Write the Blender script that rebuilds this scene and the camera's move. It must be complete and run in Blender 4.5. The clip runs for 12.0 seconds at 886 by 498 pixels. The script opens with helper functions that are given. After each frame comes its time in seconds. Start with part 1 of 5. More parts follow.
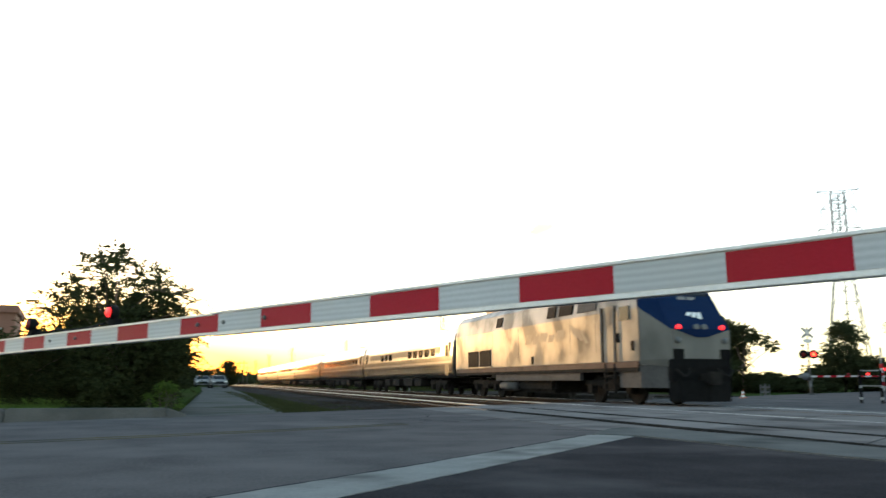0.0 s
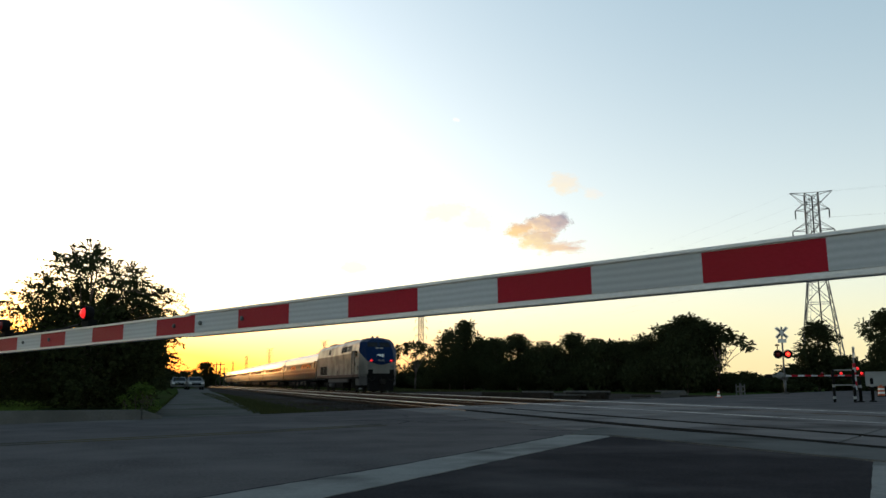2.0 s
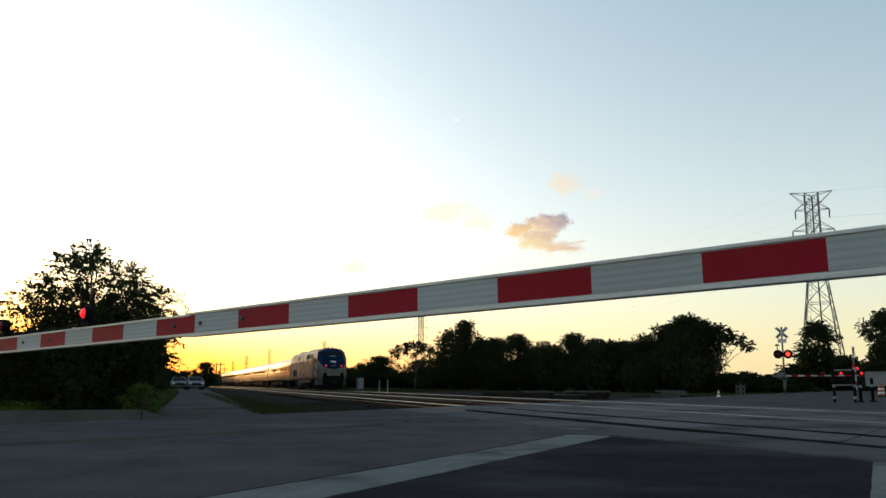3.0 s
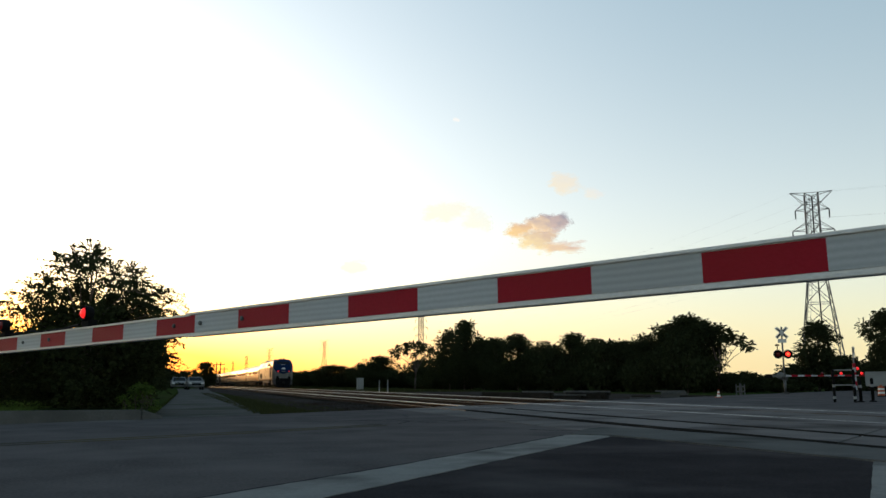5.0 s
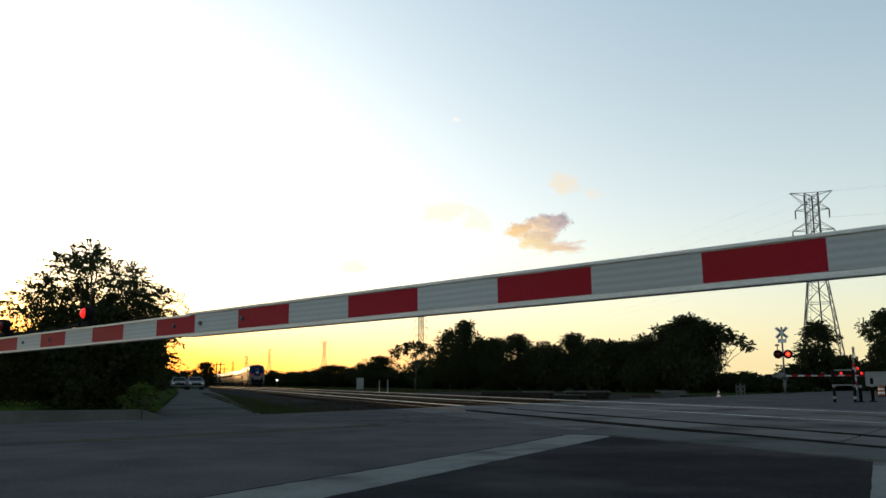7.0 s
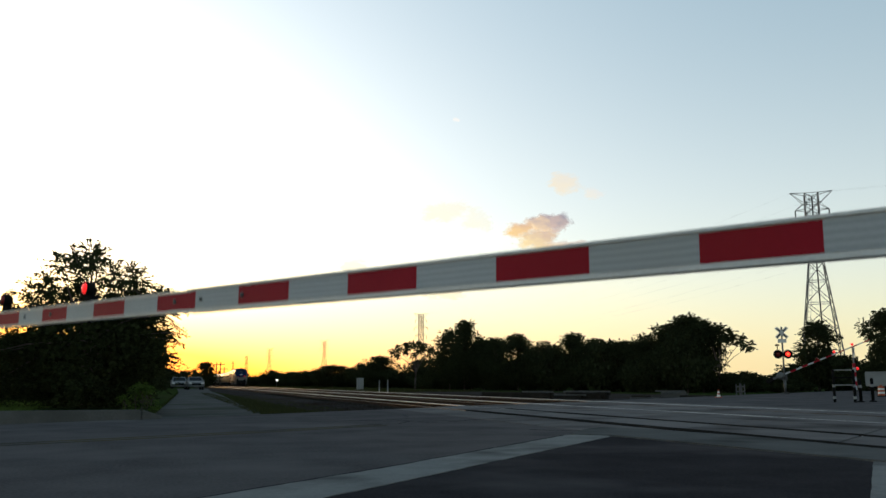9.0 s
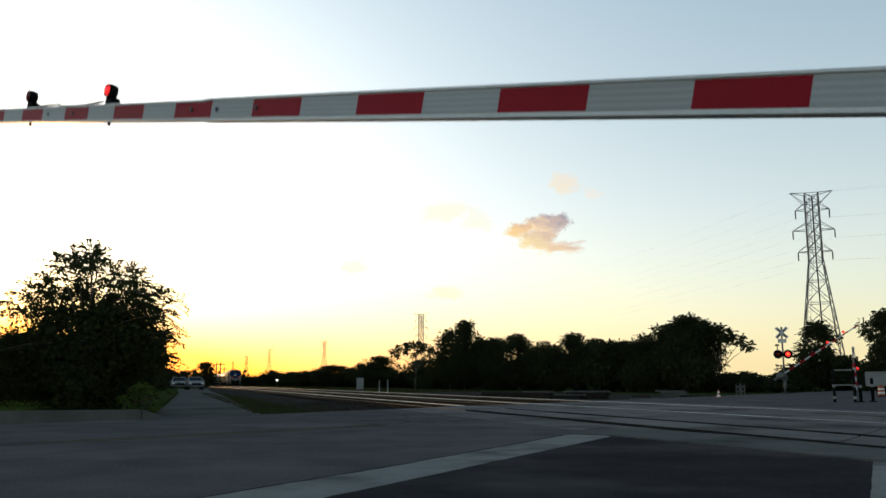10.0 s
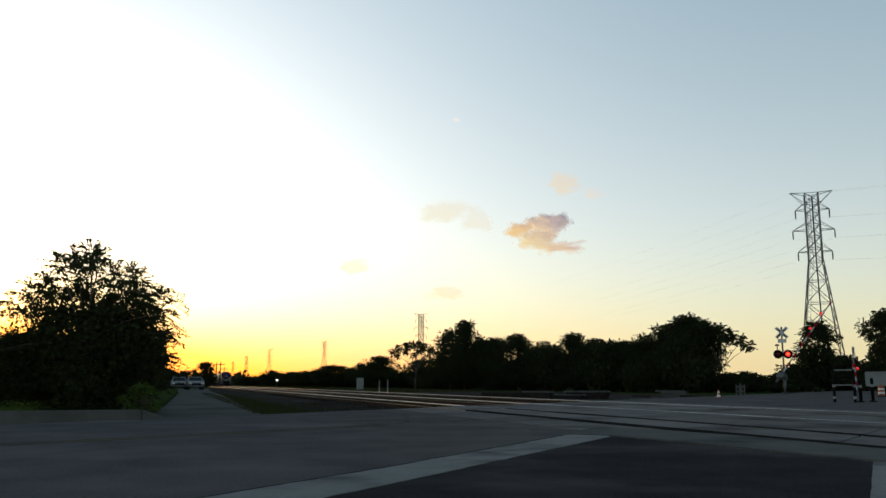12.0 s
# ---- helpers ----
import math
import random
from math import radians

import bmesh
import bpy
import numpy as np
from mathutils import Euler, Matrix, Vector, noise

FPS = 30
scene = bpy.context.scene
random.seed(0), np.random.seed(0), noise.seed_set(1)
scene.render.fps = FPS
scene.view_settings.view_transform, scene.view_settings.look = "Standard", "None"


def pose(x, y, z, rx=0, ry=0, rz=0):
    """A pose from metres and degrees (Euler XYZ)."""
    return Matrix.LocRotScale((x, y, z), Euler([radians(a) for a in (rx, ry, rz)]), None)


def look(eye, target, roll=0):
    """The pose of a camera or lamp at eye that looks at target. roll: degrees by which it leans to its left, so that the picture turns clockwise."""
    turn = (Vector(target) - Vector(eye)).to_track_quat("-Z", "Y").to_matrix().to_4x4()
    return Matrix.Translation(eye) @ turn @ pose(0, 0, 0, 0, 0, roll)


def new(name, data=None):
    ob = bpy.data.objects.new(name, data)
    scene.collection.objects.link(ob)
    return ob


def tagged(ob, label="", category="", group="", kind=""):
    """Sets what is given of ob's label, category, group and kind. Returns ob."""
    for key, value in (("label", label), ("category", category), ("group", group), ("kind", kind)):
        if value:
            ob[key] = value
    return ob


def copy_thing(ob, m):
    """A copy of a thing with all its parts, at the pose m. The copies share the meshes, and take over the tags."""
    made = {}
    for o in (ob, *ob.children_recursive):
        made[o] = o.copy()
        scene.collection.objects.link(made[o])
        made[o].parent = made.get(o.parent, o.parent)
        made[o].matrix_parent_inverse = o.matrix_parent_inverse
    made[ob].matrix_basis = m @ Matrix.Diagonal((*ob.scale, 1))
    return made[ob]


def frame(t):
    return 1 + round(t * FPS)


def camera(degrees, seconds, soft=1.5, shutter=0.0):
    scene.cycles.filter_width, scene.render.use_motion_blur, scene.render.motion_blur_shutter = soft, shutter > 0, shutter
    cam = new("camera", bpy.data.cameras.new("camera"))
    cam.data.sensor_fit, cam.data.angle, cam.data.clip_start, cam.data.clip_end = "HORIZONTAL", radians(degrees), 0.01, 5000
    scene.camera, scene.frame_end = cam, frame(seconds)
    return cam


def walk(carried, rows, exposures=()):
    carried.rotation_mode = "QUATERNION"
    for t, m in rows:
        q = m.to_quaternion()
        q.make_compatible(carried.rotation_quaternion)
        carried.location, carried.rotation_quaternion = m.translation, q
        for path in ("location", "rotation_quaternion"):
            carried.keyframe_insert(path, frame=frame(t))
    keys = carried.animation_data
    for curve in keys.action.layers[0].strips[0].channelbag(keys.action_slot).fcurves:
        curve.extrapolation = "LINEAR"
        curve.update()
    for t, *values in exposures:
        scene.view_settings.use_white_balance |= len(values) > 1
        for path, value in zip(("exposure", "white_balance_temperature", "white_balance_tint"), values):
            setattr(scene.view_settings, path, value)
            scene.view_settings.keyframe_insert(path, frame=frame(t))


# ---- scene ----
# The camera stands low beside the road, jolts once at the start, then rests.
H = 0.684
AIM, TILT = 18.05, 9.394


def eye(pan=0.0, up=0.0, roll=0.0):
    a, b = radians(AIM - pan), radians(TILT + up)
    p = Vector((0, 0, H))
    return look(p, p + Vector((math.sin(a) * math.cos(b), math.cos(a) * math.cos(b), math.sin(b))), roll)


cam = camera(57.14, 12.0, soft=1.5, shutter=0.5)
walk(cam, [(0.0, eye(1.53, -0.05, 0.2)), (0.1, eye(2.3, -0.11, 0.15)), (0.2, eye(2.57, -0.11, 0.1)),
           (0.3, eye(2.14, -0.14, 0.05)), (0.4, eye(0.89, -0.09, 0)), (0.5, eye(-0.08, 0, 0)), (0.6, eye(-0.03)),
           (0.8, eye()), (12.0, eye())],
     [(0.0, 1.40), (0.3, 1.15), (0.6, 0.68), (1.0, 0.40), (1.5, 0.20), (2.2, 0.07), (3.2, 0.0), (10.4, 0.0), (11.2, -0.12), (12.0, -0.19)])

# ---- light: evening sun low behind the roadside tree, clear sky ----
SUN_AZ, SUN_EL = -10.4, 4.2
world = bpy.data.worlds.new("evening_sky")
scene.world = world
world.use_nodes = True
nt = world.node_tree
nt.nodes.clear()
out = nt.nodes.new("ShaderNodeOutputWorld")
bg = nt.nodes.new("ShaderNodeBackground")
sky = nt.nodes.new("ShaderNodeTexSky")
sky.sky_type = "NISHITA"
sky.sun_disc = False
sky.sun_elevation, sky.sun_rotation = radians(SUN_EL), radians(SUN_AZ)
sky.air_density, sky.dust_density, sky.ozone_density, sky.altitude = 1.0, 2.0, 1.5, 100
bg.inputs["Strength"].default_value = 0.05
nt.links.new(sky.outputs[0], bg.inputs["Color"])


def sky_math(op, a, b=None, c=None):
    n = nt.nodes.new("ShaderNodeMath")
    n.operation = op
    for k, x in enumerate((a, b, c)):
        if x is None:
            continue
        if isinstance(x, (int, float)):
            n.inputs[k].default_value = x
        else:
            nt.links.new(x, n.inputs[k])
    return n.outputs[0]


def sky_tint(factor, colour):
    n = nt.nodes.new("ShaderNodeVectorMath")
    n.operation = "SCALE"
    n.inputs[0].default_value = colour
    nt.links.new(factor, n.inputs["Scale"])
    return n.outputs[0]


def sky_join(op, a, b):
    n = nt.nodes.new("ShaderNodeVectorMath")
    n.operation = op
    for k, x in enumerate((a, b)):
        if isinstance(x, tuple):
            n.inputs[k].default_value = x
        else:
            nt.links.new(x, n.inputs[k])
    return n.outputs[0]


# evening haze: pale near the horizon, a broad white glow round the low sun, blue reddened away in the lowest degrees
sa, se = radians(SUN_AZ), radians(SUN_EL)
SUN_DIR = (math.sin(sa) * math.cos(se), math.cos(sa) * math.cos(se), math.sin(se))
coord = nt.nodes.new("ShaderNodeTexCoord").outputs["Generated"]
split = nt.nodes.new("ShaderNodeSeparateXYZ")
nt.links.new(coord, split.inputs[0])
el = sky_math("MULTIPLY", sky_math("ARCSINE", sky_math("MINIMUM", sky_math("MAXIMUM", split.outputs[2], 0.0), 1.0)), 57.3)
dot = nt.nodes.new("ShaderNodeVectorMath")
dot.operation = "DOT_PRODUCT"
nt.links.new(coord, dot.inputs[0])
dot.inputs[1].default_value = SUN_DIR
away = sky_math("MULTIPLY", sky_math("ARCCOSINE", sky_math("MINIMUM", dot.outputs["Value"], 0.9999)), 57.3)
pale = sky_math("EXPONENT", sky_math("MULTIPLY", sky_math("POWER", sky_math("DIVIDE", el, 15.7), 1.4), -1.0))
glow = sky_math("MULTIPLY", sky_math("EXPONENT", sky_math("DIVIDE", away, -15.9)), 2.4)
base = sky_join("ADD", sky_tint(sky_math("ADD", 1.0, 0.0), (0.211, 0.353, 0.46)), sky_tint(pale, (0.63, 0.54, 0.37)))
light = sky_join("ADD", base, sky_tint(glow, (1.0, 0.98, 0.96)))
low = sky_math("EXPONENT", sky_math("MULTIPLY", sky_math("POWER", sky_math("DIVIDE", el, 6.7), 2.0), -1.0))
near_sun = sky_math("EXPONENT", sky_math("DIVIDE", away, -28.0))
bite = sky_math("MULTIPLY", low, sky_math("MULTIPLY_ADD", near_sun, 0.75, 0.42))
filt = sky_join("SUBTRACT", (1.0, 1.0, 1.0), sky_tint(bite, (0.0, 0.18, 0.88)))
lowest = sky_math("EXPONENT", sky_math("MULTIPLY", sky_math("POWER", sky_math("DIVIDE", el, 3.9), 2.0), -1.0))
red = sky_math("MULTIPLY", lowest, sky_math("EXPONENT", sky_math("DIVIDE", away, -22.4)))
filt = sky_join("SUBTRACT", filt, sky_tint(red, (0.1, 1.15, 0.5)))
filt = sky_join("MAXIMUM", filt, (0.02, 0.02, 0.02))
haze = nt.nodes.new("ShaderNodeBackground")
nt.links.new(sky_join("MULTIPLY", light, filt), haze.inputs["Color"])
haze.inputs["Strength"].default_value = 0.95
both = nt.nodes.new("ShaderNodeAddShader")
nt.links.new(bg.outputs[0], both.inputs[0])
nt.links.new(haze.outputs[0], both.inputs[1])
nt.links.new(both.outputs[0], out.inputs[0])

sun = new("sun", bpy.data.lights.new("sun", "SUN"))
sun.data.energy, sun.data.angle, sun.data.color = 0.65, radians(0.6), (1.0, 0.55, 0.2)
sun.matrix_world = look((0, 0, 60), Vector((0, 0, 60)) - Vector((math.sin(sa) * math.cos(se), math.cos(sa) * math.cos(se), math.sin(se))))


# ---- materials ----
def material(name, c1, c2, rough=0.8, metal=0.0, fine=40.0, coarse=2.0, bump=0.2, c3=None, glow=None, spec=0.5, power=0.0, coords="Object", var=0.0):
    m = bpy.data.materials.new(name)
    m.use_nodes = True
    t = m.node_tree
    b = t.nodes["Principled BSDF"]
    co = t.nodes.new("ShaderNodeTexCoord")
    n1 = t.nodes.new("ShaderNodeTexNoise")
    n1.inputs["Scale"].default_value, n1.inputs["Detail"].default_value = fine, 4
    n2 = t.nodes.new("ShaderNodeTexNoise")
    n2.inputs["Scale"].default_value, n2.inputs["Detail"].default_value = coarse, 5
    for n in (n1, n2):
        t.links.new(co.outputs[coords], n.inputs["Vector"])
    mix = t.nodes.new("ShaderNodeMix")
    mix.data_type = "RGBA"
    mix.inputs[6].default_value, mix.inputs[7].default_value = (*c1, 1), (*c2, 1)
    ramp = t.nodes.new("ShaderNodeValToRGB")
    ramp.color_ramp.elements[0].position, ramp.color_ramp.elements[1].position = 0.3, 0.7
    add = t.nodes.new("ShaderNodeMath")
    add.operation = "MULTIPLY_ADD"
    add.inputs[1].default_value, add.inputs[2].default_value = 0.5, 0.0
    t.links.new(n1.outputs["Fac"], add.inputs[0])
    add2 = t.nodes.new("ShaderNodeMath")
    add2.operation = "MULTIPLY_ADD"
    add2.inputs[1].default_value = 0.5
    t.links.new(n2.outputs["Fac"], add2.inputs[0])
    t.links.new(add.outputs[0], add2.inputs[2])
    t.links.new(add2.outputs[0], ramp.inputs[0])
    t.links.new(ramp.outputs[0], mix.inputs[0])
    last = mix.outputs[2]
    if c3 is not None:
        n3 = t.nodes.new("ShaderNodeTexNoise")
        n3.inputs["Scale"].default_value, n3.inputs["Detail"].default_value = coarse * 0.37, 6
        t.links.new(co.outputs[coords], n3.inputs["Vector"])
        r3 = t.nodes.new("ShaderNodeValToRGB")
        r3.color_ramp.elements[0].position, r3.color_ramp.elements[1].position = 0.5, 0.68
        t.links.new(n3.outputs["Fac"], r3.inputs[0])
        mix3 = t.nodes.new("ShaderNodeMix")
        mix3.data_type = "RGBA"
        mix3.inputs[7].default_value = (*c3, 1)
        t.links.new(r3.outputs[0], mix3.inputs[0])
        t.links.new(last, mix3.inputs[6])
        last = mix3.outputs[2]
    if var:
        info = t.nodes.new("ShaderNodeObjectInfo")
        hsv = t.nodes.new("ShaderNodeHueSaturation")
        mr = t.nodes.new("ShaderNodeMapRange")
        mr.inputs[3].default_value, mr.inputs[4].default_value = 1 - var, 1 + var
        t.links.new(info.outputs["Random"], mr.inputs[0])
        t.links.new(mr.outputs[0], hsv.inputs["Value"])
        t.links.new(last, hsv.inputs["Color"])
        last = hsv.outputs[0]
    t.links.new(last, b.inputs["Base Color"])
    b.inputs["Roughness"].default_value, b.inputs["Metallic"].default_value = rough, metal
    b.inputs["Specular IOR Level"].default_value = spec
    if bump:
        bp = t.nodes.new("ShaderNodeBump")
        bp.inputs["Strength"].default_value, bp.inputs["Distance"].default_value = bump, 0.02
        t.links.new(n1.outputs["Fac"], bp.inputs["Height"])
        t.links.new(bp.outputs[0], b.inputs["Normal"])
    if glow:
        b.inputs["Emission Color"].default_value, b.inputs["Emission Strength"].default_value = (*glow, 1), power
    return m


def leafy(name, c1, c2, through_light=0.35):
    m = bpy.data.materials.new(name)
    m.use_nodes = True
    t = m.node_tree
    b = t.nodes["Principled BSDF"]
    g = t.nodes.new("ShaderNodeNewGeometry")
    mix = t.nodes.new("ShaderNodeMix")
    mix.data_type = "RGBA"
    mix.inputs[6].default_value, mix.inputs[7].default_value = (*c1, 1), (*c2, 1)
    t.links.new(g.outputs["Random Per Island"], mix.inputs[0])
    t.links.new(mix.outputs[2], b.inputs["Base Color"])
    b.inputs["Roughness"].default_value, b.inputs["Specular IOR Level"].default_value = 1.0, 0.0
    tr = t.nodes.new("ShaderNodeBsdfTranslucent")
    t.links.new(mix.outputs[2], tr.inputs["Color"])
    ms = t.nodes.new("ShaderNodeMixShader")
    ms.inputs[0].default_value = through_light
    t.links.new(b.outputs[0], ms.inputs[1])
    t.links.new(tr.outputs[0], ms.inputs[2])
    t.links.new(ms.outputs[0], t.nodes["Material Output"].inputs["Surface"])
    return m


M_ASPHALT = material("worn_asphalt", (0.051, 0.0466, 0.0473), (0.103, 0.0943, 0.0948), 0.9, 0, 34, 1.1, 0.7, (0.104, 0.095, 0.094), spec=0.0)
M_NEWASPHALT = material("dark_asphalt", (0.019, 0.0178, 0.0195), (0.041, 0.0376, 0.0398), 0.9, 0, 40, 1.6, 0.7, (0.0546, 0.04935, 0.0504), spec=0.0)
M_CONCRETE = material("crossing_concrete", (0.102, 0.094, 0.092), (0.152, 0.141, 0.138), 0.85, 0, 50, 1.4, 0.4, (0.06, 0.055, 0.054), var=0.12, spec=0.0)
M_CURB = material("curb_concrete", (0.078, 0.076, 0.073), (0.12, 0.117, 0.113), 0.9, 0, 40, 2.0, 0.4, (0.065, 0.065, 0.062), spec=0.0)
M_PAINT = material("faded_white_paint", (0.131, 0.130, 0.126), (0.196, 0.194, 0.187), 0.8, 0, 45, 2.5, 0.3, (0.08075, 0.07905, 0.0765), spec=0.0)
M_BAND = material("worn_pale_concrete", (0.072, 0.07128, 0.06912), (0.108, 0.1066, 0.1037), 0.85, 0, 45, 1.8, 0.3, (0.054, 0.05328, 0.05184), spec=0.0)
M_YELLOW = material("faded_yellow_paint", (0.06, 0.053, 0.036), (0.09, 0.076, 0.046), 0.8, 0, 45, 2.5, 0.3, (0.045, 0.045, 0.045), spec=0.0)
M_GRASS = material("grass_ground", (0.0165, 0.027, 0.00825), (0.0315, 0.045, 0.0135), 0.95, 0, 6, 0.12, 0.4, (0.03375, 0.0315, 0.018), spec=0.0)
M_BALLAST = material("ballast_stone", (0.02, 0.018, 0.017), (0.054, 0.047, 0.043), 0.95, 0, 18, 1.2, 1.0, (0.028, 0.018, 0.014), spec=0.0)
M_TIE = material("weathered_tie_wood", (0.018, 0.015, 0.013), (0.036, 0.031, 0.026), 0.9, 0, 20, 3, 0.4, spec=0.0)
M_RAILTOP = material("polished_rail_steel", (0.2, 0.187, 0.172), (0.28, 0.265, 0.245), 0.4, 0.9, 30, 2, 0.03)
M_SHADERAIL = material("shaded_rail_steel", (0.035, 0.025, 0.019), (0.06, 0.045, 0.035), 0.6, 0.2, 30, 2, 0.05, spec=0.1)
M_RUST = material("rusty_steel", (0.022, 0.012, 0.008), (0.042, 0.024, 0.016), 0.85, 0.0, 30, 4, 0.3, spec=0.05)
M_ALU = material("gate_aluminium", (0.45, 0.45, 0.46), (0.6, 0.6, 0.6), 0.45, 0.6, 60, 3, 0.1)
M_RED = material("red_reflective_sheet", (0.27, 0.005, 0.016), (0.34, 0.008, 0.022), 0.5, 0, 80, 1.5, 0.08, (0.28, 0.013, 0.018), spec=0.12)
M_WHITE = material("white_reflective_sheet", (0.40, 0.41, 0.42), (0.47, 0.48, 0.49), 0.5, 0, 80, 1.5, 0.08, (0.4, 0.4, 0.39), spec=0.3)


def ribbed(m, scale, amount):
    """Fine level ribs in a sheeting."""
    t = m.node_tree
    b = t.nodes["Principled BSDF"]
    w = t.nodes.new("ShaderNodeTexWave")
    w.bands_direction = "Z"
    w.inputs["Scale"].default_value, w.inputs["Distortion"].default_value, w.inputs["Detail"].default_value, w.inputs["Detail Scale"].default_value = scale, 1.2, 2, 0.4
    co = t.nodes.new("ShaderNodeTexCoord")
    t.links.new(co.outputs["Object"], w.inputs["Vector"])
    mx = t.nodes.new("ShaderNodeMix")
    mx.data_type, mx.blend_type = "RGBA", "MULTIPLY"
    mx.inputs[0].default_value = amount
    src = b.inputs["Base Color"].links[0].from_socket
    t.links.new(src, mx.inputs[6])
    t.links.new(w.outputs["Color"], mx.inputs[7])
    t.links.new(mx.outputs[2], b.inputs["Base Color"])


ribbed(M_WHITE, 13.0, 0.16)
M_BLACK = material("black_metal", (0.004, 0.004, 0.0045), (0.011, 0.011, 0.011), 0.7, 0.0, 40, 4, 0.1, spec=0.03)
M_GROOVESHADE = material("groove_shade", (0.012, 0.0115, 0.011), (0.022, 0.021, 0.02), 0.9, 0.0, 40, 3, 0.3, (0.035, 0.032, 0.03), spec=0.0)
M_STEEL = material("galvanised_steel", (0.08, 0.085, 0.086), (0.14, 0.146, 0.146), 0.55, 0.4, 15, 1.5, 0.1, spec=0.2)
# the silver's darker patches stand in for reflected trees and sky
M_SILVER = material("silver_reflection_patches", (0.092, 0.089, 0.082), (0.138, 0.133, 0.121), 0.4, 0.0, 1.1, 0.45, 0.15, (0.06, 0.055, 0.048), spec=0.2)
def patchy(m, scale, low, high):
    """Gloss that comes and goes in patches, imitating broken reflections."""
    t = m.node_tree
    n = t.nodes.new("ShaderNodeTexNoise")
    n.inputs["Scale"].default_value, n.inputs["Detail"].default_value = scale, 5
    co = t.nodes.new("ShaderNodeTexCoord")
    t.links.new(co.outputs["Object"], n.inputs["Vector"])
    r = t.nodes.new("ShaderNodeMapRange")
    r.inputs[1].default_value, r.inputs[2].default_value = 0.42, 0.62
    r.inputs[3].default_value, r.inputs[4].default_value = low, high
    t.links.new(n.outputs["Fac"], r.inputs[0])
    t.links.new(r.outputs[0], t.nodes["Principled BSDF"].inputs["Specular IOR Level"])


patchy(M_SILVER, 0.6, 0.03, 0.38)
M_SILVER2 = material("brushed_stainless", (0.07, 0.065, 0.059), (0.115, 0.107, 0.096), 0.3, 0.75, 1.2, 0.6, 0.1, (0.042, 0.039, 0.035), spec=0.3)
M_BRIGHT = material("bright_steel", (0.25, 0.243, 0.23), (0.34, 0.33, 0.31), 0.3, 0.8, 4, 0.8, 0.05, spec=0.4)
M_STRIP = material("dull_window_strip", (0.026, 0.024, 0.022), (0.045, 0.042, 0.038), 0.4, 0.5, 3, 0.8, 0.05, spec=0.2)
M_BLUE = material("deep_blue_paint", (0.0026, 0.0105, 0.037), (0.0036, 0.015, 0.051), 0.4, 0, 15, 1.2, 0.05, spec=0.03)
M_UNDER = material("grimy_underframe", (0.009, 0.0085, 0.008), (0.024, 0.022, 0.02), 0.85, 0.0, 12, 2, 0.3, spec=0.03)
M_SKIRT = material("grey_brown_skirt", (0.05, 0.047, 0.046), (0.08, 0.076, 0.073), 0.7, 0.0, 12, 1.5, 0.1, spec=0.05)
M_FADE = material("faded_marking", (0.075, 0.072, 0.068), (0.11, 0.106, 0.1), 0.45, 0, 3, 1.2, 0.1, (0.12, 0.116, 0.106), spec=0.1)
M_STRIPE = material("dark_red_stripe", (0.06, 0.036, 0.032), (0.09, 0.055, 0.048), 0.6, 0, 12, 2, 0.05, (0.045, 0.03, 0.028), spec=0.05)
M_GLASS = material("dark_window_glass", (0.008, 0.009, 0.011), (0.014, 0.015, 0.018), 0.15, 0, 5, 1, 0, spec=0.14)
M_LAMP = material("lit_red_lamp", (0.4, 0.01, 0.01), (0.5, 0.015, 0.012), 0.3, 0, 5, 1, 0, glow=(1.0, 0.02, 0.02), power=1.1)
M_LAMPRED = material("strong_red_lens", (0.5, 0.02, 0.015), (0.6, 0.03, 0.02), 0.3, 0, 5, 1, 0, glow=(1.0, 0.03, 0.02), power=2.2)
M_LAMPHOT = material("lit_signal_lens", (0.6, 0.1, 0.02), (0.7, 0.12, 0.03), 0.3, 0, 5, 1, 0, glow=(1.0, 0.11, 0.03), power=3.0)
M_WHITELAMP = material("lit_white_lamp", (0.7, 0.7, 0.68), (0.8, 0.8, 0.78), 0.3, 0, 5, 1, 0, glow=(1.0, 0.96, 0.9), power=4.0)
M_DIMRED = material("unlit_red_lens", (0.12, 0.008, 0.008), (0.2, 0.012, 0.012), 0.2, 0, 5, 1, 0)
M_WHITEPAINT = material("white_paint", (0.55, 0.54, 0.52), (0.7, 0.69, 0.66), 0.6, 0, 20, 2, 0.1, (0.44, 0.42, 0.4), spec=0.3)
M_GREYPAINT = material("grey_white_paint", (0.2, 0.2, 0.195), (0.28, 0.28, 0.27), 0.7, 0, 20, 2, 0.1, (0.16, 0.155, 0.15), spec=0.05)
M_ORANGE = material("orange_plastic", (0.3, 0.045, 0.01), (0.35, 0.065, 0.015), 0.5, 0, 20, 2, 0.1)
M_BARK = material("tree_bark", (0.04, 0.03, 0.022), (0.08, 0.06, 0.045), 0.9, 0, 20, 3, 0.6)
M_BRICK = material("brown_brick", (0.16, 0.075, 0.05), (0.24, 0.115, 0.08), 0.85, 0, 14, 1.0, 0.3)
M_LEAF = leafy("bush_leaves", (0.018, 0.023, 0.01), (0.042, 0.05, 0.02), 0.3)
M_LEAF2 = leafy("tree_leaves", (0.021, 0.027, 0.013), (0.044, 0.052, 0.024), 0.22)
M_BLADE = leafy("dull_grass_blades", (0.024, 0.029, 0.012), (0.043, 0.048, 0.021), 0.3)
M_WEED = leafy("verge_weeds", (0.04, 0.07, 0.014), (0.085, 0.12, 0.03), 0.4)


